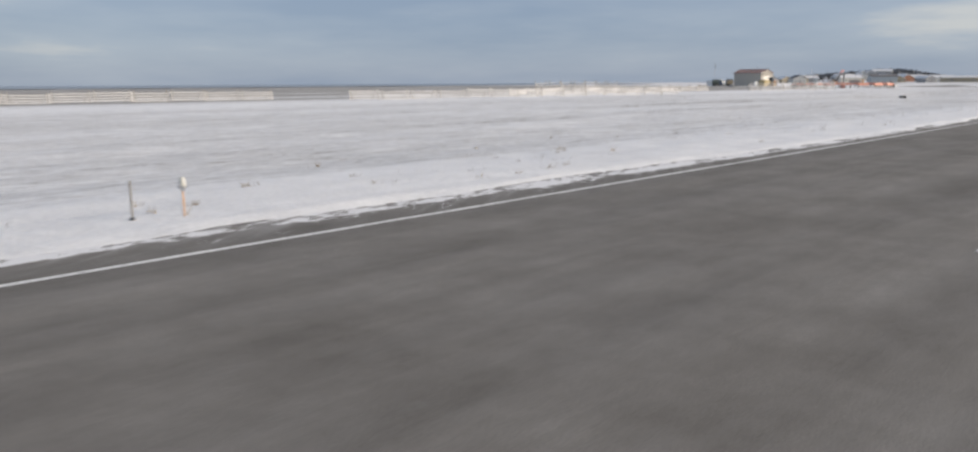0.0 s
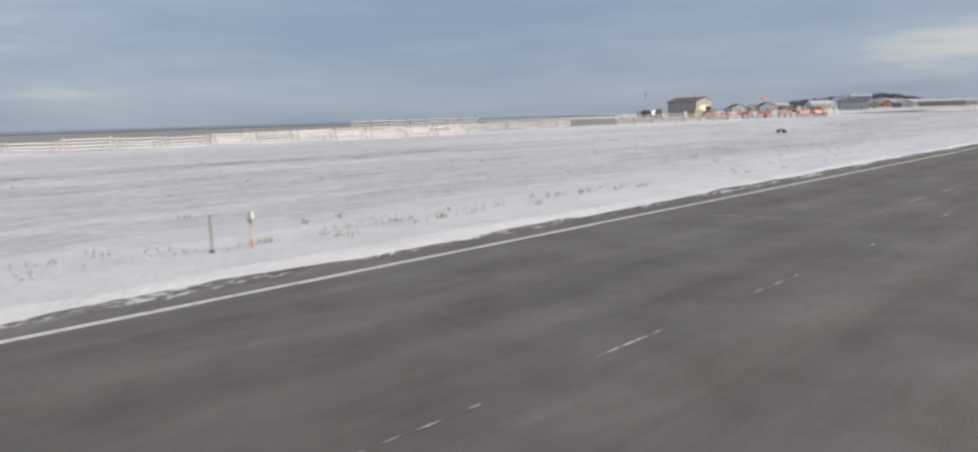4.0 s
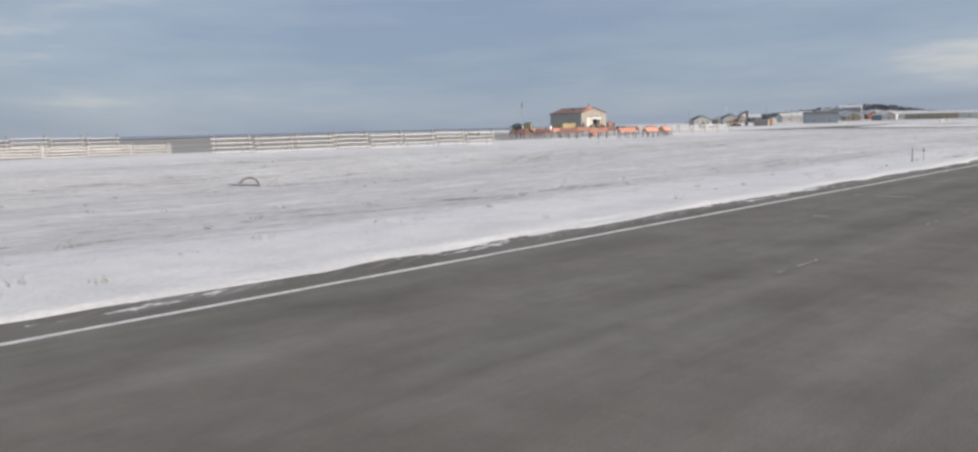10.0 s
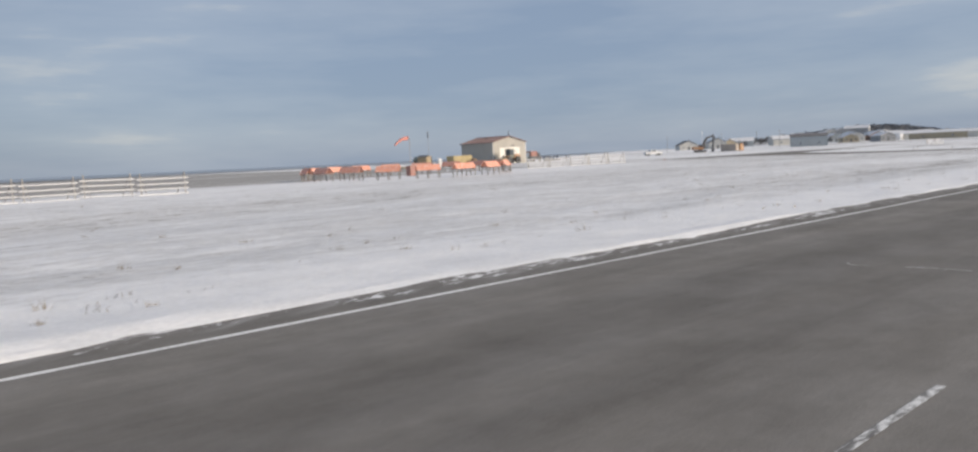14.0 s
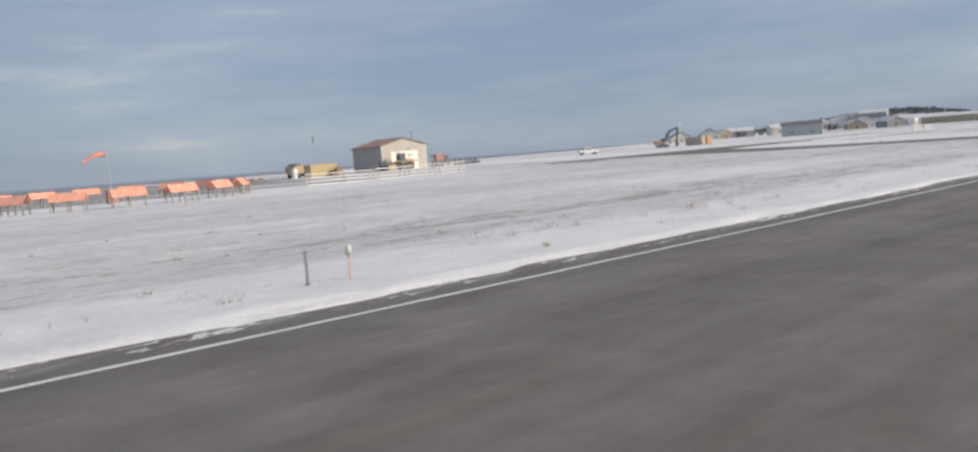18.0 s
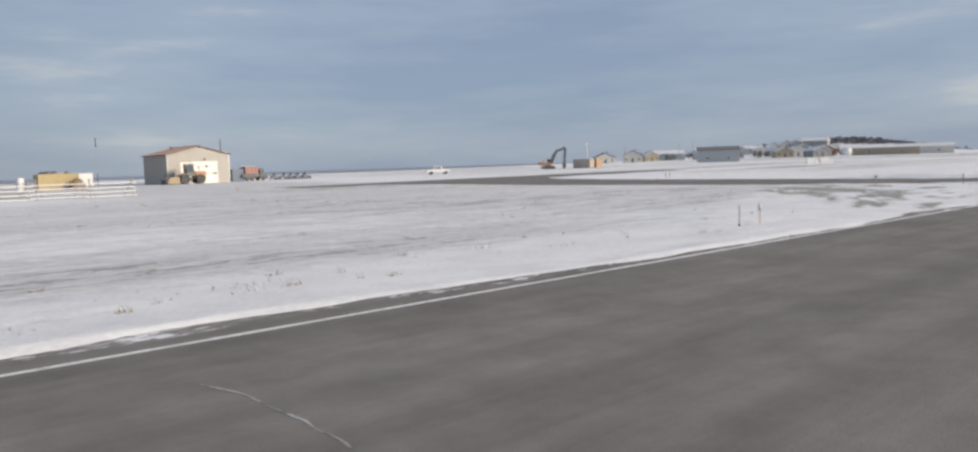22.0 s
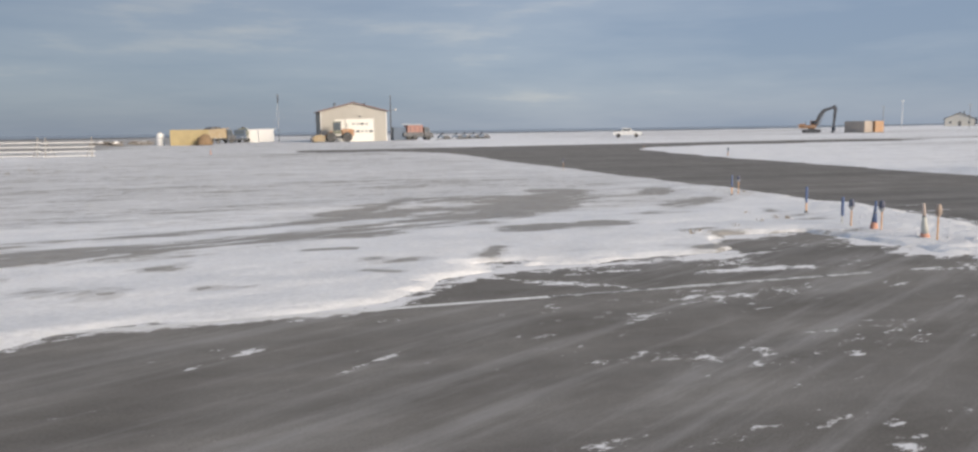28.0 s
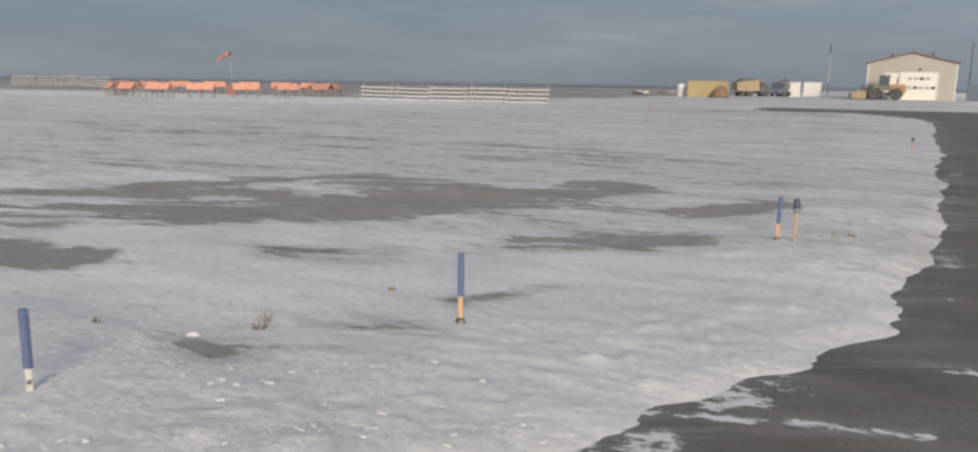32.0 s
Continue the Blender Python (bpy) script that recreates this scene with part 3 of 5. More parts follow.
xs = axis([(-4600, -300, 20), (-300, -30, 40), (-30, 310, 430), (310, 319, 40), (319, 333, 120), (333, 353, 310), (353, 420, 60), (420, 800, 40), (800, 1700, 60), (1700, 4700, 20)])
ys = axis([(-3500, -60, 14), (-60, 8, 24), (8, 9.6, 8), (9.6, 19, 140), (19, 30, 90), (30, 60, 60), (60, 130, 45), (130, 320, 40), (320, 1300, 30), (1300, 4700, 14)])
ground = sheet("ground", xs, ys, lambda x, y: rise(x, y) + relief(x, y), "cover", cover, SNOW_GROUND)
tagged(ground, "flat snowy tundra with bare grey patches beside the runway", "snow field", kind="structure")


# thin snow blown over the pavement: stretches, half width
DUST = [((335.2, 12.1), (336.2, 11.15), 0.2), ((336.0, 11.25), (337.3, 10.35), 0.3), ((337.0, 10.0), (338.1, 9.8), 0.16), ((337.6, 11.6), (338.0, 11.5), 0.13), ((338.9, 11.0), (340.7, 10.85), 0.30), ((342.2, 10.0), (343.0, 9.98), 0.16),
        ((336.5, 9.15), (337.9, 9.5), 0.12), ((340.9, 9.1), (341.3, 9.7), 0.2), ((343.5, 8.5), (343.9, 9.3), 0.25), ((331.6, 8.1), (332.3, 8.75), 0.14), ((333.0, 7.5), (333.9, 8.3), 0.14), ((327.9, 8.5), (329.0, 8.8), 0.2), ((348.4, 16.9), (350.2, 17.5), 0.16), ((350.3, 19.2), (350.9, 19.3), 0.2)]


def frost(x, y):
    """How thick blown snow lies on the asphalt: 0 for swept, 1 for half covered, 1.7 for a closed skin."""
    off = np.maximum(paved(x, y), 0)
    east = step(312, 326, x)
    f = (0.55 + 0.30 * step(331, 336, x)) * east * (1 - step(14, 20, y)) + 1.15 * (1 - east) * np.exp(-off / 0.15) + (1.05 - 0.25 * step(344.4, 345.2, x)) * east * np.exp(-off / (0.12 + 0.26 * step(339, 342, x) * (1 - step(344.2, 345, x))))
    f = f + 0.75 * (1 - step(28, 60, x)) * np.exp(-((y - 11.0) / 0.9) ** 2) + 0.35 * step(60, 92, y)
    for (ax, ay), (bx, by), w in DUST:
        f = np.maximum(f, (1.75 if min(ay, by) > 9.9 else 1.3) * np.exp(-(along(x, y, ax, ay, bx, by) / w) ** 2))
    return np.clip(f, 0, 1.8)


road = sheet("runway", axis([(-900, -20, 60), (-20, 310, 330), (310, 322, 60), (322, 353, 310), (353, 375, 40), (375, 1400, 60)]), axis([(-7, 5, 20), (5, 14.6, 110)]), lambda x, y: x * 0 + 0.0, "frost", frost, ASPHALT)
tagged(road, "dark worn asphalt runway dusted with blown snow", "runway", kind="structure")
taxi = sheet("taxiway", axis([(326, 340, 30), (340, 356, 150), (356, 380, 30), (380, 424, 14)]), axis([(14.6, 34, 170), (34, 106, 50)]), lambda x, y: 0 * x - 0.28 * step(13.5, 25, y) * (1 - step(60, 95, y)) + 0.32 * step(100, 155, y), "frost", frost, ASPHALT, keep=lambda x, y: paved(x, y) > -3.5)
tagged(taxi, "asphalt taxiway curving off the runway between snow banks", "taxiway", kind="structure")


def stripe(name, x0, x1, yc, w, material, label, seed, gaps=0.0):
    """A painted line, broken and ragged along its edges."""
    rnd = random.Random(seed)
    me_v, me_f, x = [], [], x0
    while x < x1:
        ln = min(rnd.uniform(0.5, 1.6), x1 - x)
        a, b = yc - w / 2 + rnd.uniform(-0.012, 0.012), yc + w / 2 + rnd.uniform(-0.012, 0.012)
        if rnd.random() < gaps:
            x += ln
            continue
        k = len(me_v)
        me_v += [(x, a, 0.005), (x + ln, a, 0.005), (x + ln, b, 0.005), (x, b, 0.005)]
        me_f.append((k, k + 1, k + 2, k + 3))
        x += ln
    me = bpy.data.meshes.new(name)
    me.from_pydata(me_v, [], me_f)
    me.materials.append(material)
    return tagged(new(name, me), label, "road marking", kind="structure")


stripe("edge_line", -500, 336.0, 10.09, 0.14, PAINT, "white painted edge line along the asphalt runway", 1)
stripe("edge_line", 336.0, 341.2, 10.09, 0.12, PAINT_MID, "worn white edge line along the asphalt runway", 3)
stripe("edge_line", 341.2, 343.3, 10.09, 0.09, PAINT_MID, "worn end of a white edge line on the asphalt", 4, 0.35)
stripe("edge_line", 372, 900, 10.09, 0.17, PAINT, "white painted edge line along the asphalt runway", 2)
for i, (a, b) in enumerate(((12, 21.6), (86, 91), (164.3, 166.6), (183, 204), (304, 311), (395, 420), (-80, -50))):
    stripe("centre_stripe", a, b, 2.28, 0.10, PAINT_MID, "worn white centre line stripe on the asphalt runway", 10 + i)
for i, (a, b, y) in enumerate(((30, 145, 4.75), (78, 128, 6.0), (150, 172, 5.4))):
    stripe("asphalt_seam", a, b, y, 0.03, PAINT_SEAM, "snow-filled crack along the asphalt runway", 40 + i, 0.6)


def crack(x, y0, y1, w, seed):
    """A crack across the pavement, filled with blown snow in places."""
    rn = random.Random(seed)
    vs, fs, y, off = [], [], y0, 0.0
    while y < y1:
        ln = rn.uniform(0.12, 0.4)
        nxt = off + rn.gauss(0, 0.05)
        if rn.random() < 0.8:
            k, hw = len(vs), w * rn.uniform(0.5, 1.2)
            vs += [(x + off - hw, y, 0.005), (x + off + hw, y, 0.005), (x + nxt + hw * 0.8, y + ln, 0.005), (x + nxt - hw * 0.8, y + ln, 0.005)]
            fs.append((k, k + 1, k + 2, k + 3))
        y, off = y + ln, nxt
    me = bpy.data.meshes.new("pavement_crack")
    me.from_pydata(vs, [], fs)
    me.materials.append(PAINT_MID)
    return tagged(new("pavement_crack", me), "snow-filled crack across the asphalt runway", "pavement crack", kind="structure")


for i, (x, y0, y1, w) in enumerate(((45.4, 5.2, 8.4, 0.03), (34.3, 8.0, 10.4, 0.03), (27.5, 5.4, 5.9, 0.03), (103.8, 5.6, 6.3, 0.03), (125.3, 8.0, 8.7, 0.04), (144.6, 7.9, 9.2, 0.03), (170.8, 7.5, 9.3, 0.035), (165.0, 7.2, 7.7, 0.03),
                                   (181.1, 4.4, 4.8, 0.04), (191.1, 7.5, 8.0, 0.04), (243.1, 3.6, 7.6, 0.03), (278.9, 8.5, 9.4, 0.05), (289.2, 4.2, 7.9, 0.010), (57.8, 6.4, 6.9, 0.03), (211.0, 4.0, 6.0, 0.02), (76.0, 7.0, 8.6, 0.02))):
    crack(x, y0, y1, w, 70 + i)

sea = bmesh.new()
for q in ((-4900, 470), (200, 360), (560, 345), (700, 420), (4900, 3600), (4900, 4950), (-4900, 4950)):
    sea.verts.new((q[0], q[1], 0.95))
sea.faces.new(sea.verts)
tagged(new("water", link("water", sea, WATER)), "grey-blue sea with pale streaks along the horizon", "sea", kind="structure")


def at_ground(x, y, turn=0.0, dz=0.0):
    return pose(x, y, ground_z(x, y) + dz, 0, 0, turn)


# ---- hangar and what stands by it ----
def wheel(parent, x, y, r, w, rim_mat=None):
    tyre = part("wheel", lathe([(r * 0.55, -w / 2), (r * 0.92, -w / 2), (r, -w * 0.32), (r, w * 0.32), (r * 0.92, w / 2), (r * 0.55, w / 2)], 20), RUBBER, parent, "black tyre")
    tyre.matrix_basis = pose(x, y, r, 90, 0, 0)
    part("rim", lathe([(r * 0.2, -w * 0.44), (r * 0.56, -w * 0.40), (r * 0.56, w * 0.40), (r * 0.2, w * 0.44)], 16), rim_mat or RIM, tyre)


def hangar():
    h = thing("hangar", pose(343.8, 154.4, 0.30), "beige metal-sided hangar with a dark red gable roof", "hangar")
    W, D, E, R, t = 12.4, 12.6, 5.75, 7.3, 0.18
    dx0, dx1, dz = 4.75, 9.95, 4.25          # main door
    sx0, sx1 = 2.55, 4.45                   # side door
    front = bmesh.new()
    for x0, x1, z0, z1 in ((0, sx0, 0, E), (sx0, sx1, dz, E), (sx1, dx0, 0, E), (dx0, dx1, dz, E), (dx1, W, 0, E)):
        box(x0, x1, 0, t, z0, z1, bm=front)
    prism([(0, E), (W, E), (W / 2, R)], 0, t, front)
    part("front_wall", front, SIDING, h)
    part("back_wall", prism([(0, 0), (W, 0), (W, E), (W / 2, R), (0, E)], D - t, D), SIDING, h)
    for x in (0, W - t):
        part("side_wall", box(x, x + t, t, D - t, 0, E), SIDING, h)
    rib = link("siding_rib", box(-0.03, 0.03, -0.035, 0.0, 0, 1.0), SIDING)
    for i in range(1, 41):
        x = i * W / 41
        top = E + (R - E) * (1 - abs(x - W / 2) / (W / 2)) - 0.1
        low = dz + 0.15 if (sx0 - 0.1 < x < sx1 + 0.1 or dx0 - 0.1 < x < dx1 + 0.1) else 0.0
        share("siding_rib", rib, h, Matrix.Translation((x, 0, low)) @ Matrix.Diagonal((1, 1, top - low, 1)))
    for i in range(1, 41):
        share("siding_rib", rib, h, Matrix.Translation((0, i * D / 41, 0)) @ pose(0, 0, 0, 0, 0, -90) @ Matrix.Diagonal((1, 1, E, 1)))
    sl = math.hypot(W / 2, R - E)
    ang = math.degrees(math.atan2(R - E, W / 2))
    for side in (0, 1):
        slope = part("roof", box(-0.35, sl + 0.02, -0.4, D + 0.4, 0, 0.14), ROOF_RED, h)
        slope.matrix_basis = pose(0, 0, E, 0, -ang, 0) if side == 0 else pose(W, 0, E, 0, ang, 0) @ Matrix.Translation((-sl + 0.33, 0, 0))
        seam = link("roof_seam", box(-0.3, sl, -0.025, 0.025, 0.14, 0.19), ROOF_RED)
        for i in range(16):
            share("roof_seam", seam, slope, Matrix.Translation((0 if side == 0 else 0.0, i * D / 15, 0)))
    part("ridge_cap", prism([(W / 2 - 0.35, R + 0.1), (W / 2, R + 0.24), (W / 2 + 0.35, R + 0.1)], -0.42, D + 0.42), ROOF_RED, h)
    for x in (-0.04, W - 0.12):
        part("corner_trim", box(x, x + 0.16, -0.07, 0.06, 0, E), TRIM_WHITE, h, "white corner trim")
    for x in (3.2, 9.0):
        part("roof_vent", lathe([(0.14, 0), (0.14, 0.7), (0.24, 0.72), (0.24, 0.85), (0.05, 0.95)], 10), DARK, h).matrix_basis = pose(x, 6, R - 0.75)
    door = part("main_door", box(dx0, dx1, 0.06, 0.14, 0, dz), DOOR_WHITE, h, "white overhead door with two rows of panes")
    for k in range(1, 6):
        part("door_joint", box(dx0, dx1, 0.035, 0.062, k * dz / 6 - 0.025, k * dz / 6 + 0.025), TRIM_WHITE, door)
    for row, zz in ((0, 3.15), (1, 1.75)):
        for i in range(6):
            x = dx0 + 0.22 + i * (dx1 - dx0 - 0.3) / 6
            if row == 0 and i in (0, 5):
                continue
            part("pane", box(x, x + 0.62, 0.03, 0.065, zz, zz + 0.42, 0.01), LAMP_GREY if (i + row) % 3 else GLASS_DARK, door)
    for x0, x1, z0, z1 in ((dx0 - 0.12, dx0, 0, dz + 0.12), (dx1, dx1 + 0.12, 0, dz + 0.12), (dx0, dx1, dz, dz + 0.12)):
        part("door_frame", box(x0, x1, -0.05, 0.06, z0, z1), TRIM_WHITE, h)
    sd_ = part("side_door", box(sx0, sx1, 0.06, 0.14, 0, dz), DOOR_WHITE, h, "white side door")
    for k in range(1, 5):
        part("door_joint", box(sx0, sx1, 0.035, 0.062, k * dz / 5 - 0.025, k * dz / 5 + 0.025), TRIM_WHITE, sd_)
    lamp = part("floodlight", box(7.2, 7.55, -0.35, -0.05, dz + 0.42, dz + 0.68, 0.03), DARK, h, "dark floodlight over the door")
    part("bracket", box(7.33, 7.42, -0.12, 0.0, dz + 0.3, dz + 0.45), LAMP_GREY, lamp)
    part("meter_box", box(-0.3, -0.04, 1.2, 1.9, 1.2, 2.1, 0.02), LAMP_GREY, h)
    part("snow_apron", box(-0.5, W + 0.5, -0.7, 0.0, -0.4, 0.09, 0.05), SNOW, h, "drifted snow along the wall")
    return h


hangar()


def loader(m, body, label, bucket=True):
    v = thing("wheel_loader", m, label, "loader")
    for x in (0.9, 3.3):
        for y in (-0.95, 0.95):
            wheel(v, x, y, 0.75, 0.55)
    part("engine_hood", box(-0.1, 1.7, -0.75, 0.75, 0.8, 1.95, 0.12), body, v)
    part("grille", box(-0.14, -0.09, -0.55, 0.55, 1.0, 1.75), DARK, v)
    part("chassis", box(0.1, 3.8, -0.5, 0.5, 0.55, 0.95, 0.05), DARK, v)
    cab = part("cab", box(1.75, 2.95, -0.72, 0.72, 1.2, 1.75, 0.06), OLIVE, v, "olive green cab")
    for x in (1.8, 2.86):
        for y in (-0.68, 0.62):
            part("cab_post", box(x, x + 0.07, y, y + 0.07, 1.75, 2.95), DARK, cab)
    part("cab_glass", box(1.85, 2.86, -0.63, 0.63, 1.76, 2.92), GLASS_DARK, cab)
    part("cab_roof", box(1.68, 3.02, -0.78, 0.78, 2.95, 3.1, 0.05), OLIVE, cab)
    part("exhaust", rod((0.9, 0.4, 1.9), (0.9, 0.4, 2.8), 0.06), DARK, v)
    for y in (-0.5, 0.42):
        part("lift_arm", prism([(2.9, 1.5), (3.2, 1.75), (4.5, 0.75), (4.3, 0.5)], y, y + 0.1), body, v)
    if bucket:
        part("bucket", prism([(4.35, 0.08), (5.3, 0.1), (5.25, 0.2), (4.6, 0.25), (4.5, 0.9), (4.9, 1.25), (4.8, 1.3), (4.35, 1.0)], -1.3, 1.3), body, v, "steel loader bucket")
    return v


big = loader(at_ground(349.3, 150.6, 178), MACHINE, "tan wheel loader with a low blower before the hangar door", False)
big.scale = (1.22, 1.22, 1.22)
part("blower_housing", prism([(4.2, 0.12), (4.2, 0.95), (4.7, 1.15), (5.7, 1.05), (6.0, 0.6), (5.9, 0.12)], -1.35, 1.35), CAT, big, "low tan snow blower head")
part("blower_rotor", rod((5.95, -1.25, 0.5), (5.95, 1.25, 0.5), 0.36, sides=12), DARK, big)
part("blower_chute", rod((4.9, 0.2, 1.0), (4.75, 0.5, 1.75), 0.16, 0.13, 10), DARK, big)
part("skid_shoe", box(5.3, 6.15, -1.42, -1.36, 0.0, 0.9), DARK, big)
part("work_lamp", box(2.95, 3.08, -0.6, -0.4, 3.0, 3.16, 0.02), TRIM_WHITE, big)


def container(m, length, paint, label, group=""):
    c = thing("shipping_container", m, label, "container", group)
    w, h = 2.44, 2.59
    side = bmesh.new()
    k, pts = int(length / 0.28), []
    for i in range(k):
        a = -length / 2 + 0.12 + i * (length - 0.24) / k
        s = (length - 0.24) / k
        pts += [(a, 0.0), (a + s * 0.25, 0.0), (a + s * 0.5, 0.036), (a + s * 0.75, 0.036)]
    pts.append((length / 2 - 0.12, 0.0))
    for (x0, d0), (x1, d1) in zip(pts, pts[1:]):
        vs = [side.verts.new(q) for q in ((x0, d0, 0.16), (x1, d1, 0.16), (x1, d1, h - 0.12), (x0, d0, h - 0.12))]
        side.faces.new(vs)
    me = link("side_panel", side, paint)
    share("side_panel", me, c, pose(0, -w / 2 + 0.03, 0))
    share("side_panel", me, c, pose(0, w / 2 - 0.03, 0, 0, 0, 180))
    part("roof_panel", box(-length / 2 + 0.1, length / 2 - 0.1, -w / 2 + 0.06, w / 2 - 0.06, h - 0.06, h - 0.02), paint, c)
    part("floor_panel", box(-length / 2 + 0.1, length / 2 - 0.1, -w / 2 + 0.06, w / 2 - 0.06, 0.1, 0.16), DARK, c)
    post = link("corner_post", box(-0.08, 0.08, -0.08, 0.08, 0, h, 0.015), paint)
    for sx in (-1, 1):
        for sy in (-1, 1):
            share("corner_post", post, c, pose(sx * (length / 2 - 0.08), sy * (w / 2 - 0.08), 0))
    rail = link("rail", box(-length / 2 + 0.16, length / 2 - 0.16, -0.06, 0.06, -0.07, 0.07), paint)
    for sy in (-1, 1):
        for z in (0.08, h - 0.08):
            share("rail", rail, c, pose(0, sy * (w / 2 - 0.07), z))
    part("end_wall", box(-length / 2 + 0.03, -length / 2 + 0.08, -w / 2 + 0.16, w / 2 - 0.16, 0.05, h - 0.03), paint, c)
    for sy in (-1, 1):
        d = part("door", box(length / 2 - 0.08, length / 2 - 0.03, min(0.01 * sy, sy * (w / 2 - 0.16)), max(0.01 * sy, sy * (w / 2 - 0.16)), 0.08, h - 0.08), paint, c)
        for q in (0.3, 0.8):
            part("lock_bar", rod((length / 2 + 0.0, sy * q, 0.15), (length / 2 + 0.0, sy * q, h - 0.15), 0.02, sides=6), LAMP_GREY, d)
    return c


container(at_ground(321.5, 142.6, 3), 6.06, YELLOW, "ochre yellow shipping container standing in snow")
pile = lathe([(1.25, 0), (1.2, 0.5), (1.0, 1.1), (0.7, 1.55), (0.25, 1.8), (0.05, 1.83)], 18)
for q in pile.verts:
    q.co.x += 0.18 * math.sin(q.co.z * 5 + q.co.y * 3)
    q.co.y += 0.14 * math.sin(q.co.z * 7 + q.co.x * 4)
pile_ob = new("tarped_pile", link("tarped_pile", pile, TARP, True))
pile_ob.matrix_basis = at_ground(323.9, 140.2)
tagged(pile_ob, "brown tarpaulin-covered pile beside the ochre container", "covered pile")
container(at_ground(331.0, 169.4, 4), 2.6, WHITE_PAINT, "short white storage container behind parked machines", "white storage boxes")
container(at_ground(334.0, 173.2, 2), 3.0, WHITE_PAINT, "short white storage container with dark opening", "white storage boxes")
container(at_ground(359.2, 158.4, 88), 3.0, BLUE_GREY, "blue-grey storage container beside the hangar")


def timber_stack(m, seed, label, count):
    """Snowed-over beams and pipes thrown in a low heap."""
    rn = random.Random(seed)
    v = thing("timber_stack", m, label, "timber stack", "heaps in the yard")
    for i in range(count):
        lay, ln = i % 3, rn.uniform(2.2, 4.2)
        b = box(-ln / 2, ln / 2, -0.11, 0.11, -0.09, 0.09, 0.015)
        part("beam", b, LUMBER, v).matrix_basis = pose(rn.uniform(-0.4, 0.4), rn.uniform(-0.7, 0.7), 0.1 + 0.2 * lay + rn.uniform(0, 0.1), 0, rn.uniform(-5, 5), rn.uniform(-24, 24))
    top = lathe([(1.1, 0.42), (0.9, 0.60), (0.5, 0.70), (0.1, 0.73)], 14)
    for q in top.verts:
        q.co.y *= 0.55
        q.co.z += 0.08 * math.sin(q.co.x * 4)
    part("snow_cap", top, SNOW, v, "drifted snow on top", True)
    return v


timber_stack(at_ground(312.6, 153.4, 12), 1, "low heap of dark beams half buried in snow", 11)
timber_stack(at_ground(304.4, 161.8, -20), 2, "low heap of dark beams half buried in snow", 9)
timber_stack(at_ground(308.6, 150.6, 40), 3, "small heap of dark beams half buried in snow", 6)
drum = thing("water_tank", at_ground(316.7, 144.4), "white upright plastic tank beside the ochre container", "tank")
part("shell", lathe([(0.62, 0.0), (0.64, 0.1), (0.64, 1.75), (0.5, 2.0), (0.22, 2.1), (0.2, 2.16)], 18), WHITE_PAINT, drum, "", True)
part("lid", lathe([(0.24, 2.15), (0.24, 2.22), (0.05, 2.26)], 14), DARK, drum, "dark screw lid")
for z in (0.6, 1.2):
    part("band", lathe([(0.645, z), (0.66, z + 0.02), (0.645, z + 0.05)], 18), LAMP_GREY, drum)


def truck(m, cab_paint, body_paint, label, load="box"):
    v = thing("truck", m, label, "truck")
    for x in (0.8, 3.6, 4.9):
        for y in (-0.95, 0.95):
            wheel(v, x, y, 0.5, 0.3)
    part("chassis", box(0, 5.8, -0.45, 0.45, 0.55, 0.8), DARK, v)
    cab = part("cab", prism([(-0.1, 0.6), (-0.1, 1.35), (0.45, 1.5), (0.7, 2.5), (1.7, 2.55), (1.7, 0.6)], -1.1, 1.1), cab_paint, v)
    part("windscreen", prism([(0.44, 1.56), (0.66, 2.42), (0.70, 2.42), (0.48, 1.56)], -0.95, 0.95), GLASS_DARK, cab)
    for y in (-1.115, 1.085):
        part("side_window", box(0.8, 1.45, y, y + 0.03, 1.6, 2.3), GLASS_DARK, cab)
    part("bumper", box(-0.3, -0.1, -1.1, 1.1, 0.45, 0.8, 0.04), DARK, v)
    for y in (-0.9, 0.65):
        part("headlight", box(-0.13, -0.09, y, y + 0.25, 0.95, 1.12), TRIM_WHITE, cab)
    if load == "dump":
        part("dump_bed", prism([(1.85, 0.95), (2.0, 2.6), (1.2, 2.75), (1.2, 2.85), (6.1, 2.5), (6.0, 0.95)], -1.15, 1.15), body_paint, v)
        part("load", prism([(2.2, 2.4), (3.2, 3.1), (4.8, 3.0), (5.8, 2.4)], -0.95, 0.95), DARK, v, "dark heaped load")
    elif load == "tank":
        part("tank", rod((1.95, 0, 1.85), (6.0, 0, 1.85), 1.0, sides=20), body_paint, v)
        part("tank_hatch", lathe([(0.35, 0), (0.35, 0.25), (0.1, 0.3)], 12), DARK, v).matrix_basis = pose(4, 0, 2.8)
    else:
        part("flatbed", box(1.85, 6.0, -1.15, 1.15, 0.8, 1.5, 0.04), DARK, v)
        part("cargo_box", box(2.0, 5.2, -1.05, 1.05, 1.5, 2.9, 0.06), body_paint, v)
        for x in (2.6, 3.6, 4.6):
            part("strap", box(x, x + 0.12, -1.08, 1.08, 1.5, 2.93), DARK, v)
        part("ladder", box(1.95, 5.9, -0.3, 0.3, 3.05, 3.12), LAMP_GREY, v)
    return v


truck(at_ground(327.6, 161.6, 215), DARK, CAT, "grey-tan dump truck with a dark heaped load", "dump")
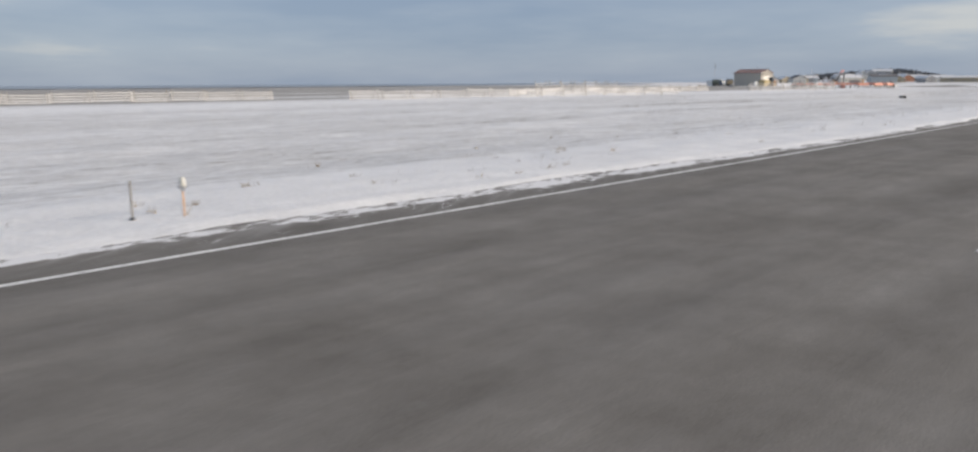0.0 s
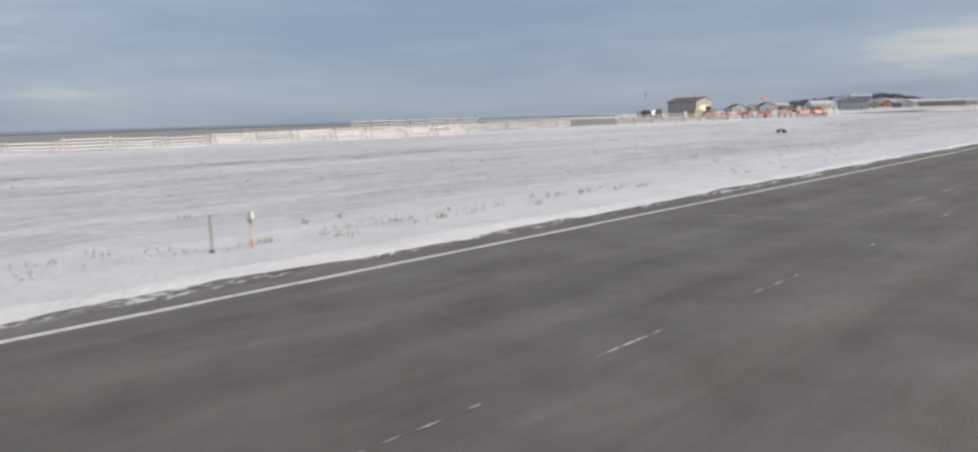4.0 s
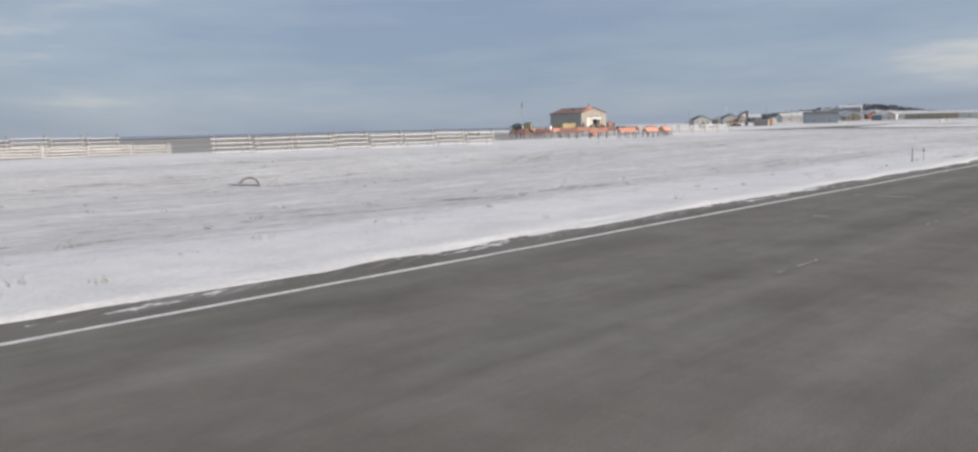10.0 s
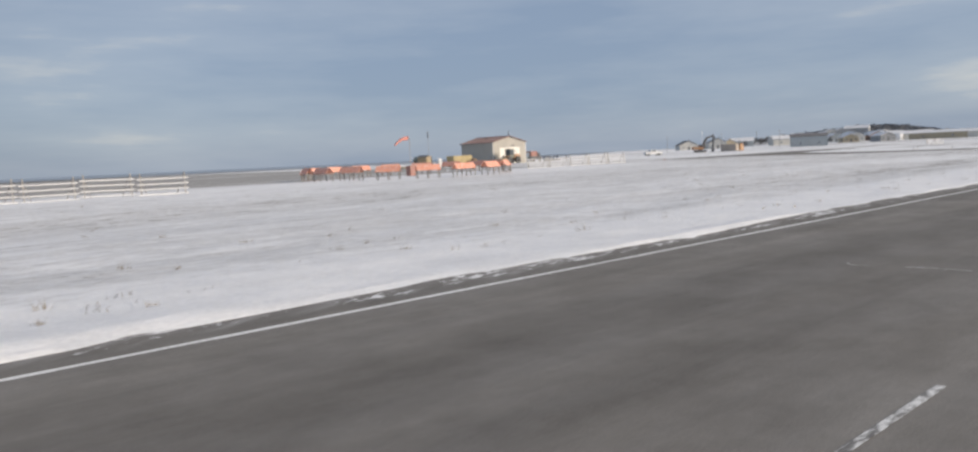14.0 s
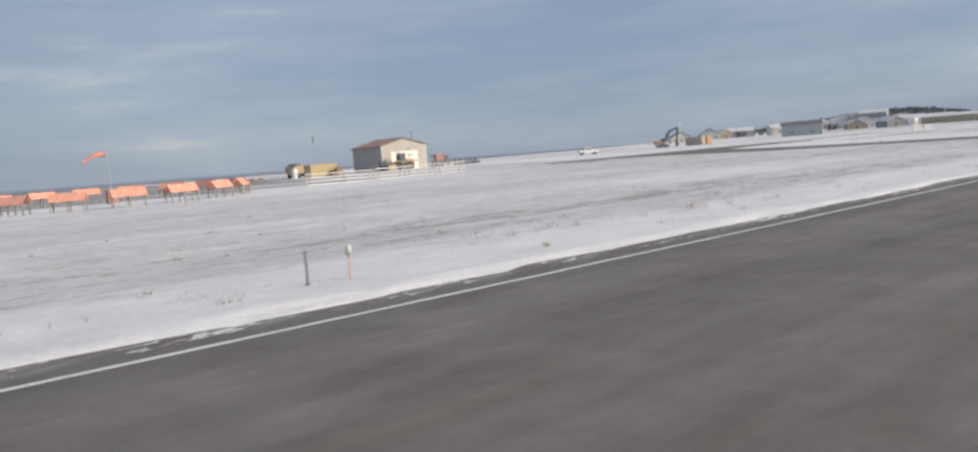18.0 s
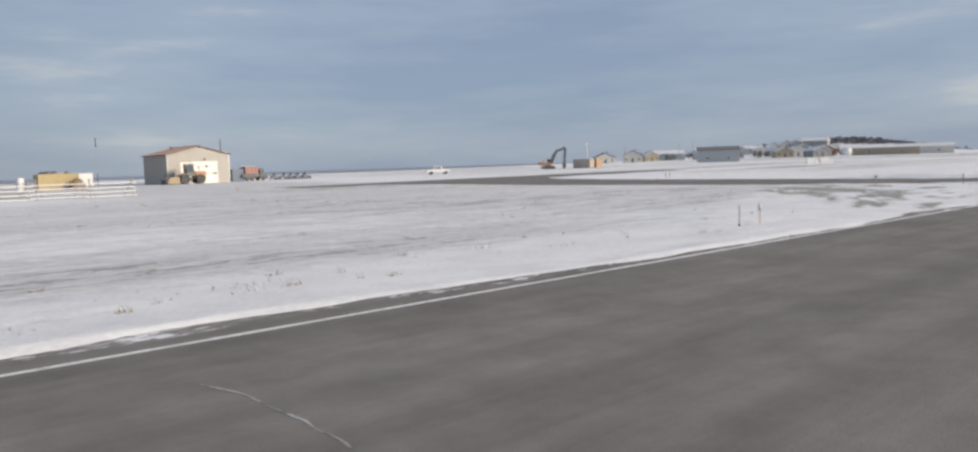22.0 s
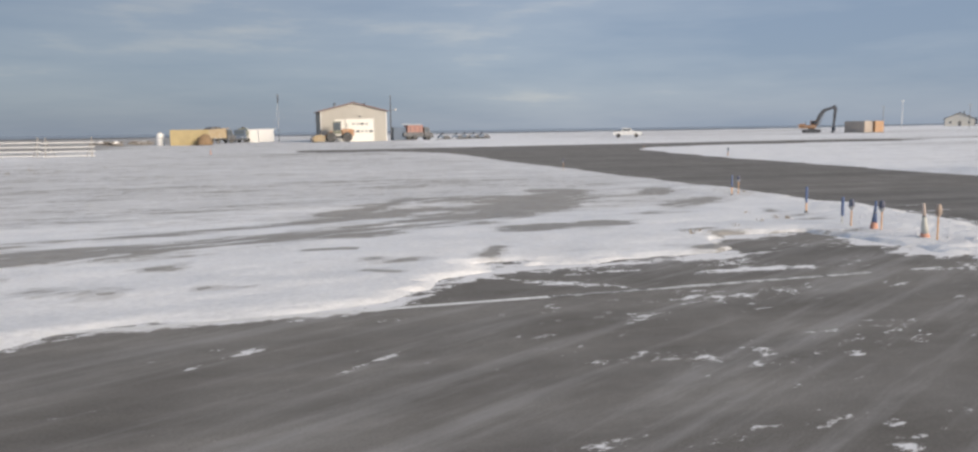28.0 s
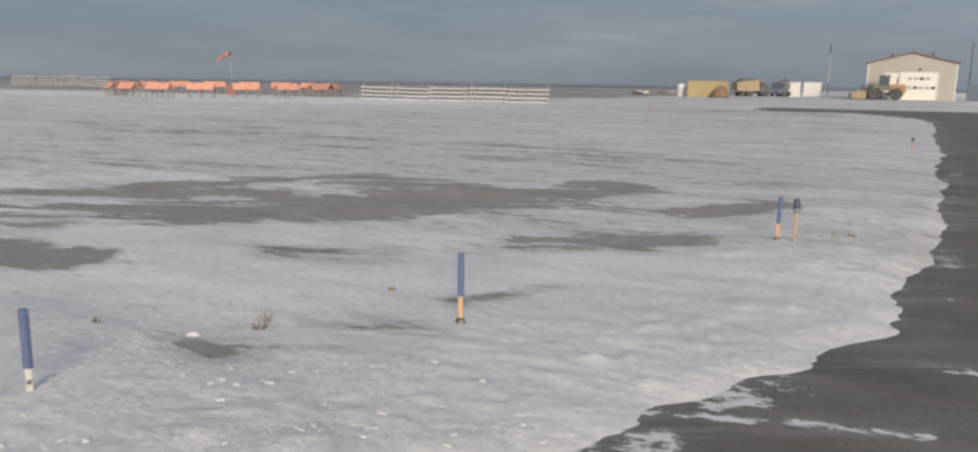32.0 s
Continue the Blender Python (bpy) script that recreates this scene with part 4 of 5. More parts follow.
truck(at_ground(328.8, 164.0, 78), BLUE_GREY, OLIVE, "dark tank truck with snow round its wheels", "tank")
truck(at_ground(365.6, 158.5, 190), DARK, RED_PAINT, "dark flatbed truck with a dull red load beside the hangar")


def snowmachine(m, paint, label):
    v = thing("snow_machine", m, label, "snowmobile", "parked snow machines")
    part("hood", prism([(0.0, 0.35), (0.15, 0.7), (0.8, 1.0), (1.1, 0.95), (1.2, 0.35)], -0.38, 0.38), paint, v)
    part("windshield", prism([(0.75, 1.0), (1.05, 1.4), (1.09, 1.4), (0.85, 0.98)], -0.3, 0.3), DARK, v)
    part("seat", box(1.15, 2.5, -0.22, 0.22, 0.55, 0.85, 0.06), DARK, v)
    part("track", box(1.0, 2.9, -0.25, 0.25, 0.05, 0.5, 0.1), RUBBER, v)
    for y in (-0.45, 0.45):
        part("ski", prism([(-0.4, 0.22), (-0.15, 0.02), (0.9, 0.02), (0.9, 0.08), (-0.1, 0.1)], y - 0.07, y + 0.07), DARK, v)
    part("handlebar", rod((0.95, -0.4, 1.12), (0.95, 0.4, 1.12), 0.025, sides=6), DARK, v)
    return v


one = snowmachine(at_ground(367.0, 158.0, 15), BLUE_GREY, "dark snowmobile parked in a row on snow")
for x, y, r in ((370.4, 160.0, 12), (372.3, 160.4, 20), (374.3, 161.0, 8), (376.2, 161.2, 16)):
    copy_thing(one, at_ground(x, y, r))


def pole(x, y, h, label, lamp=False, material=None, r=0.11):
    p = thing("utility_pole", at_ground(x, y), label, "pole")
    part("shaft", rod((0, 0, -0.3), (0, 0, h), r, r * 0.6), material or DARK, p)
    if lamp:
        arm = part("lamp_arm", rod((0, 0, h * 0.66), (0.9, -0.2, h * 0.68), 0.035, sides=6), LAMP_GREY, p)
        part("lamp_head", box(0.75, 1.2, -0.34, -0.14, h * 0.66, h * 0.70, 0.03), LAMP_GREY, arm)
    else:
        part("crossarm", box(-0.7, 0.7, -0.05, 0.05, h - 0.6, h - 0.48), material or WEATHERED, p)
    return p


pole(358.4, 163.0, 9.0, "dark utility pole with a lamp arm beside the hangar", True, DARK, 0.15)
mast = thing("antenna_mast", at_ground(336.6, 172.6), "tall thin pale mast with a dark antenna top", "mast")
part("shaft", rod((0, 0, -0.3), (0, 0, 7.9), 0.06, 0.045), LAMP_GREY, mast)
part("lower_sleeve", rod((0, 0, -0.3), (0, 0, 2.6), 0.075, 0.07), DARK, mast, "dark lower sleeve")
part("antenna", lathe([(0.05, 7.8), (0.13, 7.9), (0.13, 9.5), (0.04, 9.7)], 10), DARK, mast, "dark antenna radome")
for a in (0, 120, 240):
    part("guy_wire", rod((0.04 * math.cos(radians(a)), 0.04 * math.sin(radians(a)), 7.6), (3.0 * math.cos(radians(a)), 3.0 * math.sin(radians(a)), -0.05), 0.004, sides=4), LAMP_GREY, mast)
pole(519.5, 200.0, 9.0, "thin white antenna mast behind the orange container", False, TRIM_WHITE, 0.09)
for x, y, h in ((579.8, 193.2, 8.5), (560, 214, 8), (618, 226, 8.5), (545, 236, 8), (652, 196, 8.5)):
    pole(x, y, h, "grey wooden utility pole in the village", False, WEATHERED)


def pickup(m, label):
    v = thing("pickup_truck", m, label, "pickup")
    for x in (-1.7, 1.75):
        for y in (-0.82, 0.82):
            wheel(v, x, y, 0.4, 0.26)
    part("body", prism([(-2.7, 0.5), (-2.75, 0.95), (-2.6, 1.1), (-1.15, 1.18), (2.65, 1.15), (2.7, 0.5)], -0.92, 0.92), WHITE_PAINT, v)
    cab = part("cab", prism([(-1.15, 1.18), (-0.5, 1.82), (0.95, 1.84), (1.2, 1.18)], -0.82, 0.82), WHITE_PAINT, v)
    part("windscreen", prism([(-1.12, 1.24), (-0.56, 1.78), (-0.60, 1.80), (-1.18, 1.24)], -0.72, 0.72), GLASS_DARK, cab)
    for y in (-0.835, 0.805):
        for x0, x1 in ((-0.55, 0.15), (0.25, 0.9)):
            part("side_window", box(x0, x1, y, y + 0.03, 1.28, 1.7), GLASS_DARK, cab)
    part("bed", box(1.25, 2.62, -0.75, 0.75, 1.05, 1.19), DARK, v)
    for y in (-0.8, 0.6):
        part("headlight", box(-2.78, -2.72, y, y + 0.2, 0.78, 0.94), TRIM_WHITE, v)
    part("bumper", box(-2.88, -2.7, -0.9, 0.9, 0.42, 0.62, 0.03), DARK, v)
    return v


pickup(at_ground(402.0, 144.5, 152), "white pickup truck parked on the snowy apron")


# ---- excavator and the orange container ----
def excavator(m):
    v = thing("excavator", m, "orange tracked excavator with a dark boom on snow", "excavator")
    for y in (-1.2, 1.2):
        tr = part("track", prism([(-1.9, 0.15), (-2.1, 0.5), (-1.8, 0.85), (1.8, 0.85), (2.1, 0.5), (1.9, 0.15), (1.5, 0.0), (-1.5, 0.0)], y - 0.3, y + 0.3), DARK, v)
        for i in range(5):
            part("roller", rod((-1.4 + 0.7 * i, y - 0.33, 0.35), (-1.4 + 0.7 * i, y + 0.33, 0.35), 0.16, sides=10), RUBBER, tr)
    part("turntable", lathe([(0.8, 0.8), (0.8, 1.05)], 20), DARK, v)
    part("house", box(-2.4, 1.0, -1.3, 1.3, 1.05, 1.85, 0.1), MACHINE, v)
    part("counterweight", prism([(-2.75, 1.1), (-2.8, 2.1), (-1.6, 2.2), (-1.6, 1.1)], -1.3, 1.3), MACHINE, v)
    cab = part("cab", prism([(-0.3, 1.85), (-0.3, 2.9), (0.7, 2.9), (1.1, 2.3), (1.1, 1.85)], 0.35, 1.25), MACHINE, v)
    part("cab_glass", prism([(-0.15, 2.15), (-0.15, 2.8), (0.66, 2.8), (0.98, 2.3), (0.98, 2.15)], 0.32, 1.28), GLASS_DARK, cab)
    part("exhaust", rod((-1.3, -0.5, 1.85), (-1.3, -0.5, 2.7), 0.07), DARK, v)
    part("boom", prism([(0.45, 1.5), (0.7, 2.3), (1.35, 4.2), (2.4, 5.55), (4.9, 6.25), (5.2, 5.85), (2.95, 4.95), (2.05, 3.7), (1.3, 1.6)], -0.28, 0.28), DARK, v, "dark arched boom")
    part("stick", prism([(4.5, 6.3), (5.05, 6.5), (5.5, 5.7), (5.05, 1.3), (4.55, 1.25), (4.75, 5.2)], -0.22, 0.22), DARK, v, "dark vertical stick")
    part("cylinder", rod((1.6, 0.3, 1.7), (2.7, 0.3, 4.5), 0.09), LAMP_GREY, v)
    part("cylinder", rod((2.6, 0, 5.4), (4.7, 0, 6.25), 0.08), LAMP_GREY, v)
    part("bucket", prism([(4.35, 1.5), (5.1, 1.45), (5.3, 0.6), (4.9, 0.05), (4.2, 0.02), (4.5, 0.5)], -0.5, 0.5), DARK, v)
    return v


excavator(at_ground(459.2, 163.6, -42))
RUSTY = mat("faded_orange_container_paint", (0.52, 0.31, 0.17), 0.65, vary=0.12, scale=0.8, dirt_or_haze=(0.48, 0.37, 0.31), dirt_or_haze_amount=0.35)
container(at_ground(464.9, 154.6, -86), 6.06, mat("grey_tan_container_paint", (0.47, 0.40, 0.34), 0.65, vary=0.12, scale=0.8, dirt_or_haze=(0.50, 0.44, 0.40), dirt_or_haze_amount=0.35), "grey-tan shipping container beside an orange one", "apron containers")
container(at_ground(467.5, 154.2, -87), 6.06, RUSTY, "faded orange shipping container on the snowy apron", "apron containers")


# ---- wind marker: ring of orange panels with a windsock in the middle ----
def marker(m):
    v = thing("field_marker", m, "orange ridge-shaped marker panel on wooden legs in snow", "marker", "ring of orange markers")
    L = 1.55
    for s in (-1, 1):
        part("board", prism([(s * 0.02, 1.72), (s * 0.62, 0.98), (s * 0.66, 1.01), (s * 0.04, 1.76)], -L, L), ORANGE, v)
    for y in (-L + 0.12, 0.0, L - 0.12):
        for s in (-1, 1):
            part("leg", box(s * 0.48 - 0.05, s * 0.48 + 0.05, y - 0.05, y + 0.05, -0.25, 1.12), WEATHERED, v)
        part("brace", box(-0.48, 0.48, y - 0.03, y + 0.03, 0.86, 0.95), WEATHERED, v)
    return v


CX, CY, RAD, COUNT = 267.9, 93.2, 14.6, 18
first = None
for i in range(COUNT):
    a = 2 * math.pi * (i + 0.15) / COUNT
    x, y = CX + RAD * math.cos(a), CY + RAD * math.sin(a)
    m = at_ground(x, y, math.degrees(a))
    if first is None:
        first = marker(m)
    else:
        copy_thing(first, m)

ws = thing("windsock", at_ground(268.6, 93.2), "faded orange windsock on a red-grey steel mast", "windsock")
part("mast", rod((0, 0, -0.3), (0, 0, 5.6), 0.07, 0.05), LAMP_GREY, ws)
part("base_box", box(-0.5, 0.5, -0.5, 0.5, 0, 1.5, 0.04), RED_PAINT, ws, "dull red equipment box at the foot")
part("hoop", lathe([(0.29, -0.02), (0.31, -0.02), (0.31, 0.02), (0.29, 0.02)], 18), DARK, ws).matrix_basis = pose(-0.3, 0.1, 5.5, 0, 90, 0)
cloth = bmesh.new()
rings = []
for i in range(9):
    t = i / 8
    rr = 0.30 - 0.18 * t
    rings.append([cloth.verts.new((-0.3 - 2.3 * t, 0.1 + rr * math.cos(2 * math.pi * j / 14), 5.5 - 0.95 * t * t + rr * math.sin(2 * math.pi * j / 14) + 0.04 * math.sin(9 * t + j))) for j in range(14)])
for a, b in zip(rings, rings[1:]):
    for j in range(14):
        cloth.faces.new((a[j], a[(j + 1) % 14], b[(j + 1) % 14], b[j]))
part("sock", cloth, SOCK, ws, "faded orange fabric sock", True)


# ---- slatted snow fences: leaning rows of boards on braced posts, joined end to end ----
def fence_panel(m, tall):
    v = thing("snow_fence", m, "weathered grey slatted snow fence rimed with snow", "snow fence", "snow fences")
    L, count = 4.9, 4
    lean = 0.16
    pitch = (tall - 0.2) / count
    for k in range(count):
        z = 0.22 + k * pitch
        b = box(-0.06, L + 0.06, -0.025, 0.015, z - 0.06, z + 0.06)
        for q in b.verts:
            q.co.y += lean * q.co.z + 0.02 * (k % 2)
        part("slat", b, FENCE_SNOW, v)
    for x in (0.3, L - 0.3):
        post = part("post", box(x - 0.055, x + 0.055, 0.02, 0.11, -0.3, tall + 0.12), WEATHERED, v)
        for q in post.data.vertices:
            q.co.y += lean * q.co.z
    for x0, x1 in ((0.3, 1.1), (L - 0.3, L - 1.1)):
        part("brace", rod((x0, lean * tall + 0.08, tall - 0.1), (x1, 1.05, -0.2), 0.05, sides=4), WEATHERED, v)
    return v


rnd = random.Random(5)
protos = {}
for (ax, ay), (bx, by), tall in (((18, 112), (66, 104), 1.5), ((70, 91), (140, 79), 1.5), ((112, 98), (190, 99), 1.5), ((190, 88), (231, 82), 2.3), ((160, 131), (196, 130), 2.6), ((291.2, 91.1), (316.4, 90.3), 2.0), ((467, 88), (476.8, 86), 1.9)):
    n_p = max(1, round(math.hypot(bx - ax, by - ay) / 4.9))
    turn = math.degrees(math.atan2(by - ay, bx - ax))
    for i in range(n_p):
        t = i / n_p
        x, y = ax + (bx - ax) * t, ay + (by - ay) * t + rnd.uniform(-0.12, 0.12)
        m = at_ground(x, y, turn + rnd.uniform(-2, 2), rnd.uniform(-0.22, 0.02)) @ pose(0, 0, 0, rnd.uniform(-5, 5), rnd.uniform(-1.0, 1.0), 0)
        if tall in protos:
            copy_thing(protos[tall], m)
        else:
            protos[tall] = fence_panel(m, tall)


# ---- stakes, lamps and cones along the edge ----
def stake(m, blue=True, label="wooden marker stake with a blue top standing in snow", group="edge stakes", marks=False):
    v = thing("marker_stake", m, label, "stake", group)
    part("shaft", box(-0.022, 0.022, -0.012, 0.012, -0.25, 0.66, 0.004), CONE_WHITE if marks else STAKE_WOOD if blue else WEATHERED, v)
    for z in ((0.06, 0.15) if marks else ()):
        part("mark", box(-0.015, 0.015, -0.0145, 0.0145, z, z + 0.035), DARK, v, "small black mark")
    if blue:
        part("blue_sleeve", rod((0, 0, 0.27), (0, 0, 0.69), 0.032, 0.032, 12), BLUE, v, "blue reflective sleeve")
    part("foot_collar", lathe([(0.05, -0.06), (0.05, 0.02), (0.035, 0.05)], 10), DARK, v)
    return v


def edge_lamp(m, label="edge lamp with a dark blue cap on an orange stem", cap=None, group="edge lamps"):
    v = thing("edge_lamp", m, label, "edge lamp", group)
    part("stem", rod((0, 0, -0.25), (0, 0, 0.47), 0.016, sides=8), STAKE_WOOD, v, "pale orange stem")
    part("collar", lathe([(0.018, 0.43), (0.035, 0.455), (0.058, 0.485), (0.063, 0.50), (0.063, 0.515)], 14), cap if cap and cap != CONE_WHITE else LAMP_GREY, v)
    part("lens", lathe([(0.052, 0.515), (0.055, 0.54), (0.053, 0.60), (0.044, 0.648), (0.026, 0.668), (0.008, 0.672)], 16), cap or NAVY, v, "", True)
    part("pin", rod((-0.085, 0, 0.505), (0.085, 0, 0.505), 0.006, sides=6), DARK, v)
    return v


def cone(m, tube, label, band=0.17, top=None):
    v = thing("traffic_cone", m, label, "cone", "cones at the taxiway mouth")
    part("lower_cone", lathe([(0.105, -0.12), (0.10, -0.1), (0.075 if band > 0.1 else 0.088, band - 0.06), (0.077 - 0.11 * band, band)], 20), CONE_ORANGE, v, "faded orange lower part", True)
    part("sleeve", lathe([(0.077 - 0.11 * band, band), (0.038, 0.36), (0.036, 0.37)], 20), tube, v, "", True)
    part("top_tube", lathe([(0.029, 0.36), (0.027, 0.60), (0.024, 0.62)], 16), top or tube, v, "", True)
    part("neck_ring", lathe([(0.040, 0.355), (0.042, 0.37), (0.030, 0.385)], 16), DARK, v)
    return v


s0 = stake(at_ground(346.22, 18.14, 20), True, "blue-topped orange marker stake standing in snow")
stake(at_ground(344.62, 14.85, 55, -0.1), True, "blue-topped white marker stake with small black marks", "edge stakes", True)
copy_thing(s0, at_ground(348.24, 24.75, 10) @ pose(0, 0, 0, -3, 2, 0))
copy_thing(s0, at_ground(369.9, 59.0, 10))
l0 = edge_lamp(at_ground(344.6, 14.55, 0, -0.09))
copy_thing(l0, at_ground(344.54, 13.6, 0, -0.06) @ pose(0, 0, 0, 2, -3, 0))
copy_thing(l0, at_ground(348.5, 24.76))
copy_thing(l0, at_ground(350.2, 46.0))
copy_thing(l0, at_ground(369.3, 58.0))
copy_thing(l0, at_ground(372.8, 80.0))
edge_lamp(at_ground(344.47, 12.12), "edge lamp with a taupe cap on a pale orange stem", LAMP_TAN)
cone(at_ground(344.6, 13.88, 0, -0.06) @ pose(0, 0, 0.02, 0, 3, 0), BLUE, "faded orange cone with a blue top tube in snow")
cone(at_ground(344.46, 12.4) @ pose(0, 0, 0.02, -2, -4, 0), CONE_WHITE, "faded orange cone with a dull white sleeve in snow", 0.05, TUBE_TAN)
plain = stake(at_ground(66.6, 13.3), False, "plain pale wooden stake beside the runway", "runway stakes")
bulb = edge_lamp(at_ground(67.2, 13.0), "runway edge lamp with a pale cap on a stem", CONE_WHITE, "runway edge lamps")
for x in (5.6, 127.5, 189.4, 250.0, 309.0):
    copy_thing(plain, at_ground(x, 13.2, x * 7))
    copy_thing(bulb, at_ground(x + 0.75, 12.9, 0))

cone(at_ground(327.5, 89.5), CONE_ORANGE, "lone faded orange cone out on the snow field")

cul = thing("culvert", at_ground(172.6, 48.2, -25), "half-buried dark culvert mouth sticking out of snow", "culvert")


def arch(r0, r1, y0, y1):
    """The upper half of a pipe between two radii, drawn out along y."""
    a16 = [math.pi * (i - 1) / 16 for i in range(19)]
    return prism([(r1 * math.cos(q), r1 * math.sin(q) - 0.1) for q in a16] + [(r0 * math.cos(q), r0 * math.sin(q) - 0.1) for q in reversed(a16)], y0, y1)


part("pipe", arch(0.58, 0.64, -0.25, 0.5), CONCRETE, cul)
part("rim", arch(0.56, 0.69, -0.32, -0.25), CONCRETE, cul, "dark rolled rim")
for y in (-0.05, 0.2):
    part("rib", arch(0.64, 0.66, y, y + 0.06), CONCRETE, cul)


# ---- the village in the distance ----
def house(x, y, turn, w, d, e, r, wall, roof, label):
    h = thing("house", at_ground(x, y, turn), label, "house", "village houses")
    part("wall", prism([(-w / 2, -0.3), (w / 2, -0.3), (w / 2, e), (0, r), (-w / 2, e)], -d / 2, d / 2), wall, h)
    sl, ang = math.hypot(w / 2, r - e) + 0.35, math.degrees(math.atan2(r - e, w / 2))
    for s in (0, 1):
        q = part("roof", box(0, sl, -d / 2 - 0.35, d / 2 + 0.35, 0, 0.16), roof, h)
        q.matrix_basis = pose(0, 0, r + 0.02, 0, ang, 0 if s == 0 else 180)
    part("chimney", box(w * 0.15, w * 0.15 + 0.3, 0.2, 0.5, r - 0.6, r + 0.7), DARK, h)
    part("door", box(-0.45, 0.45, -d / 2 - 0.05, -d / 2, 0.0, 2.0), DARK, h)
    for px in (-w * 0.32, w * 0.32):
        win = part("window", box(px - 0.5, px + 0.5, -d / 2 - 0.06, -d / 2, 1.0, 2.0), TRIM_WHITE, h)
        part("pane", box(px - 0.42, px + 0.42, -d / 2 - 0.08, -d / 2 - 0.055, 1.08, 1.92), GLASS_DARK, win)
    for py in (-d * 0.25, d * 0.25):
        win = part("window", box(-w / 2 - 0.06, -w / 2, py - 0.5, py + 0.5, 1.0, 2.0), TRIM_WHITE, h)
        part("pane", box(-w / 2 - 0.08, -w / 2 - 0.055, py - 0.42, py + 0.42, 1.08, 1.92), GLASS_DARK, win)
    return h


names = ("white", "tan", "grey", "blue", "rust-red")
rnd = random.Random(11)
plan = [(612, 268, 60, 10.5, 12, 3.0, 5.4, 0, 1), (602, 242, 40, 9.5, 14, 3.2, 5.8, 0, 1), (624, 248, 35, 7, 9, 3.0, 5.0, 1, 0), (648, 254, 38, 9, 17, 3.4, 5.4, 3, 0),
        (562, 170, 34, 9, 15.5, 4.6, 5.8, 3, 1), (628, 214, 40, 10, 16, 3.4, 5.2, 0, 0), (660, 222, 30, 9, 12, 3.0, 5.0, 2, 0), (690, 214, 40, 9, 12, 3.0, 5.0, 3, 0),
        (676, 196, 30, 9, 14, 3.2, 5.2, 0, 0), (640, 184, 30, 8, 10, 2.8, 4.6, 1, 0), (715, 200, 40, 10, 12, 3.0, 5.4, 4, 0), (735, 222, 30, 9, 12, 3.0, 5.0, 2, 0), (700, 172, 25, 9, 22, 3.4, 5.0, 0, 0),
        (662, 146.5, 21, 8, 27, 3.2, 4.4, 1, 0), (690, 140, 18, 8, 24, 3.2, 4.6, 0, 0), (640, 268, 50, 9, 10, 3.0, 5.0, 1, 0), (664, 260, 50, 9, 10, 3.0, 5.2, 3, 0), (760, 190, 30, 10, 18, 3.5, 5.2, 0, 0), (624, 160, 30, 8, 10, 2.8, 4.4, 2, 0), (790, 240, 20, 10, 16, 3.5, 5.5, 2, 0)]
for i in range(18):
    x = rnd.uniform(690, 800)
    plan.append((x, (x - 303) * math.tan(radians(19.5 + 0.68 * i + rnd.uniform(-0.2, 0.2))), 30, rnd.uniform(8, 11), rnd.uniform(9, 16), 2.9, 4.7, rnd.choice((0, 0, 1, 2, 3)), 0))
for x, y, turn, w, d, e_, r, k, rf in plan:
    house(x, y, (turn if d > 15 else -46) + rnd.uniform(-8, 8), w, d, e_, r, HOUSE_PAINTS[k], ROOF_GREY if rf else ROOF_SNOW, names[k] + " village house with a " + ("grey" if rf else "snow-covered") + " gable roof")


def tank(x, y, r, h):
    v = thing("storage_tank", at_ground(x, y), "white round fuel storage tank in the village", "tank", "fuel tanks")
    part("shell", lathe([(r, -0.3), (r, h), (r * 0.6, h + r * 0.16), (0.2, h + r * 0.22)], 24), WHITE_PAINT, v, "", True)
    part("ladder", box(-0.2, 0.2, -r - 0.2, -r - 0.05, 0, h), LAMP_GREY, v)
    return v


for x, y, r, h in ((690, 176, 2.3, 3.4), (735, 194, 1.3, 4.2)):
    tank(x, y, r, h)


def shrub(m, seed, label):
    rn = random.Random(seed)
    v = thing("willow_thicket", m, label, "thicket", "willow thickets")
    stems, twigs = bmesh.new(), bmesh.new()
    for i in range(7):
        a, ln = rn.uniform(0, 6.28), rn.uniform(2.2, 4.0)
        base = Vector((rn.uniform(-2.5, 2.5), rn.uniform(-1.2, 1.2), -0.2))
        tip = base + Vector((math.cos(a) * ln * 0.35, math.sin(a) * ln * 0.35, ln))
        rod(base, tip, 0.09, 0.02, 5, stems)
        for k in range(26):
            c = base.lerp(tip, rn.uniform(0.3, 1.0)) + Vector((rn.gauss(0, 0.55), rn.gauss(0, 0.55), rn.gauss(0.1, 0.4)))
            s = rn.uniform(0.25, 0.6)
            d1 = Vector((rn.gauss(0, 1), rn.gauss(0, 1), rn.gauss(0.5, 1))).normalized() * s
            d2 = d1.cross(Vector((rn.gauss(0, 1), rn.gauss(0, 1), rn.gauss(0, 1)))).normalized() * s * 0.35
            twigs.faces.new([twigs.verts.new(c + q) for q in (-d1, d2, d1)])
            twigs.faces.new([twigs.verts.new(c + q) for q in (-d1 * 0.7 + d2, d1 * 0.8 - d2, d2 * 1.6)])
    part("trunk", stems, TWIG, v)
    part("crown", twigs, TWIG, v)
    return v


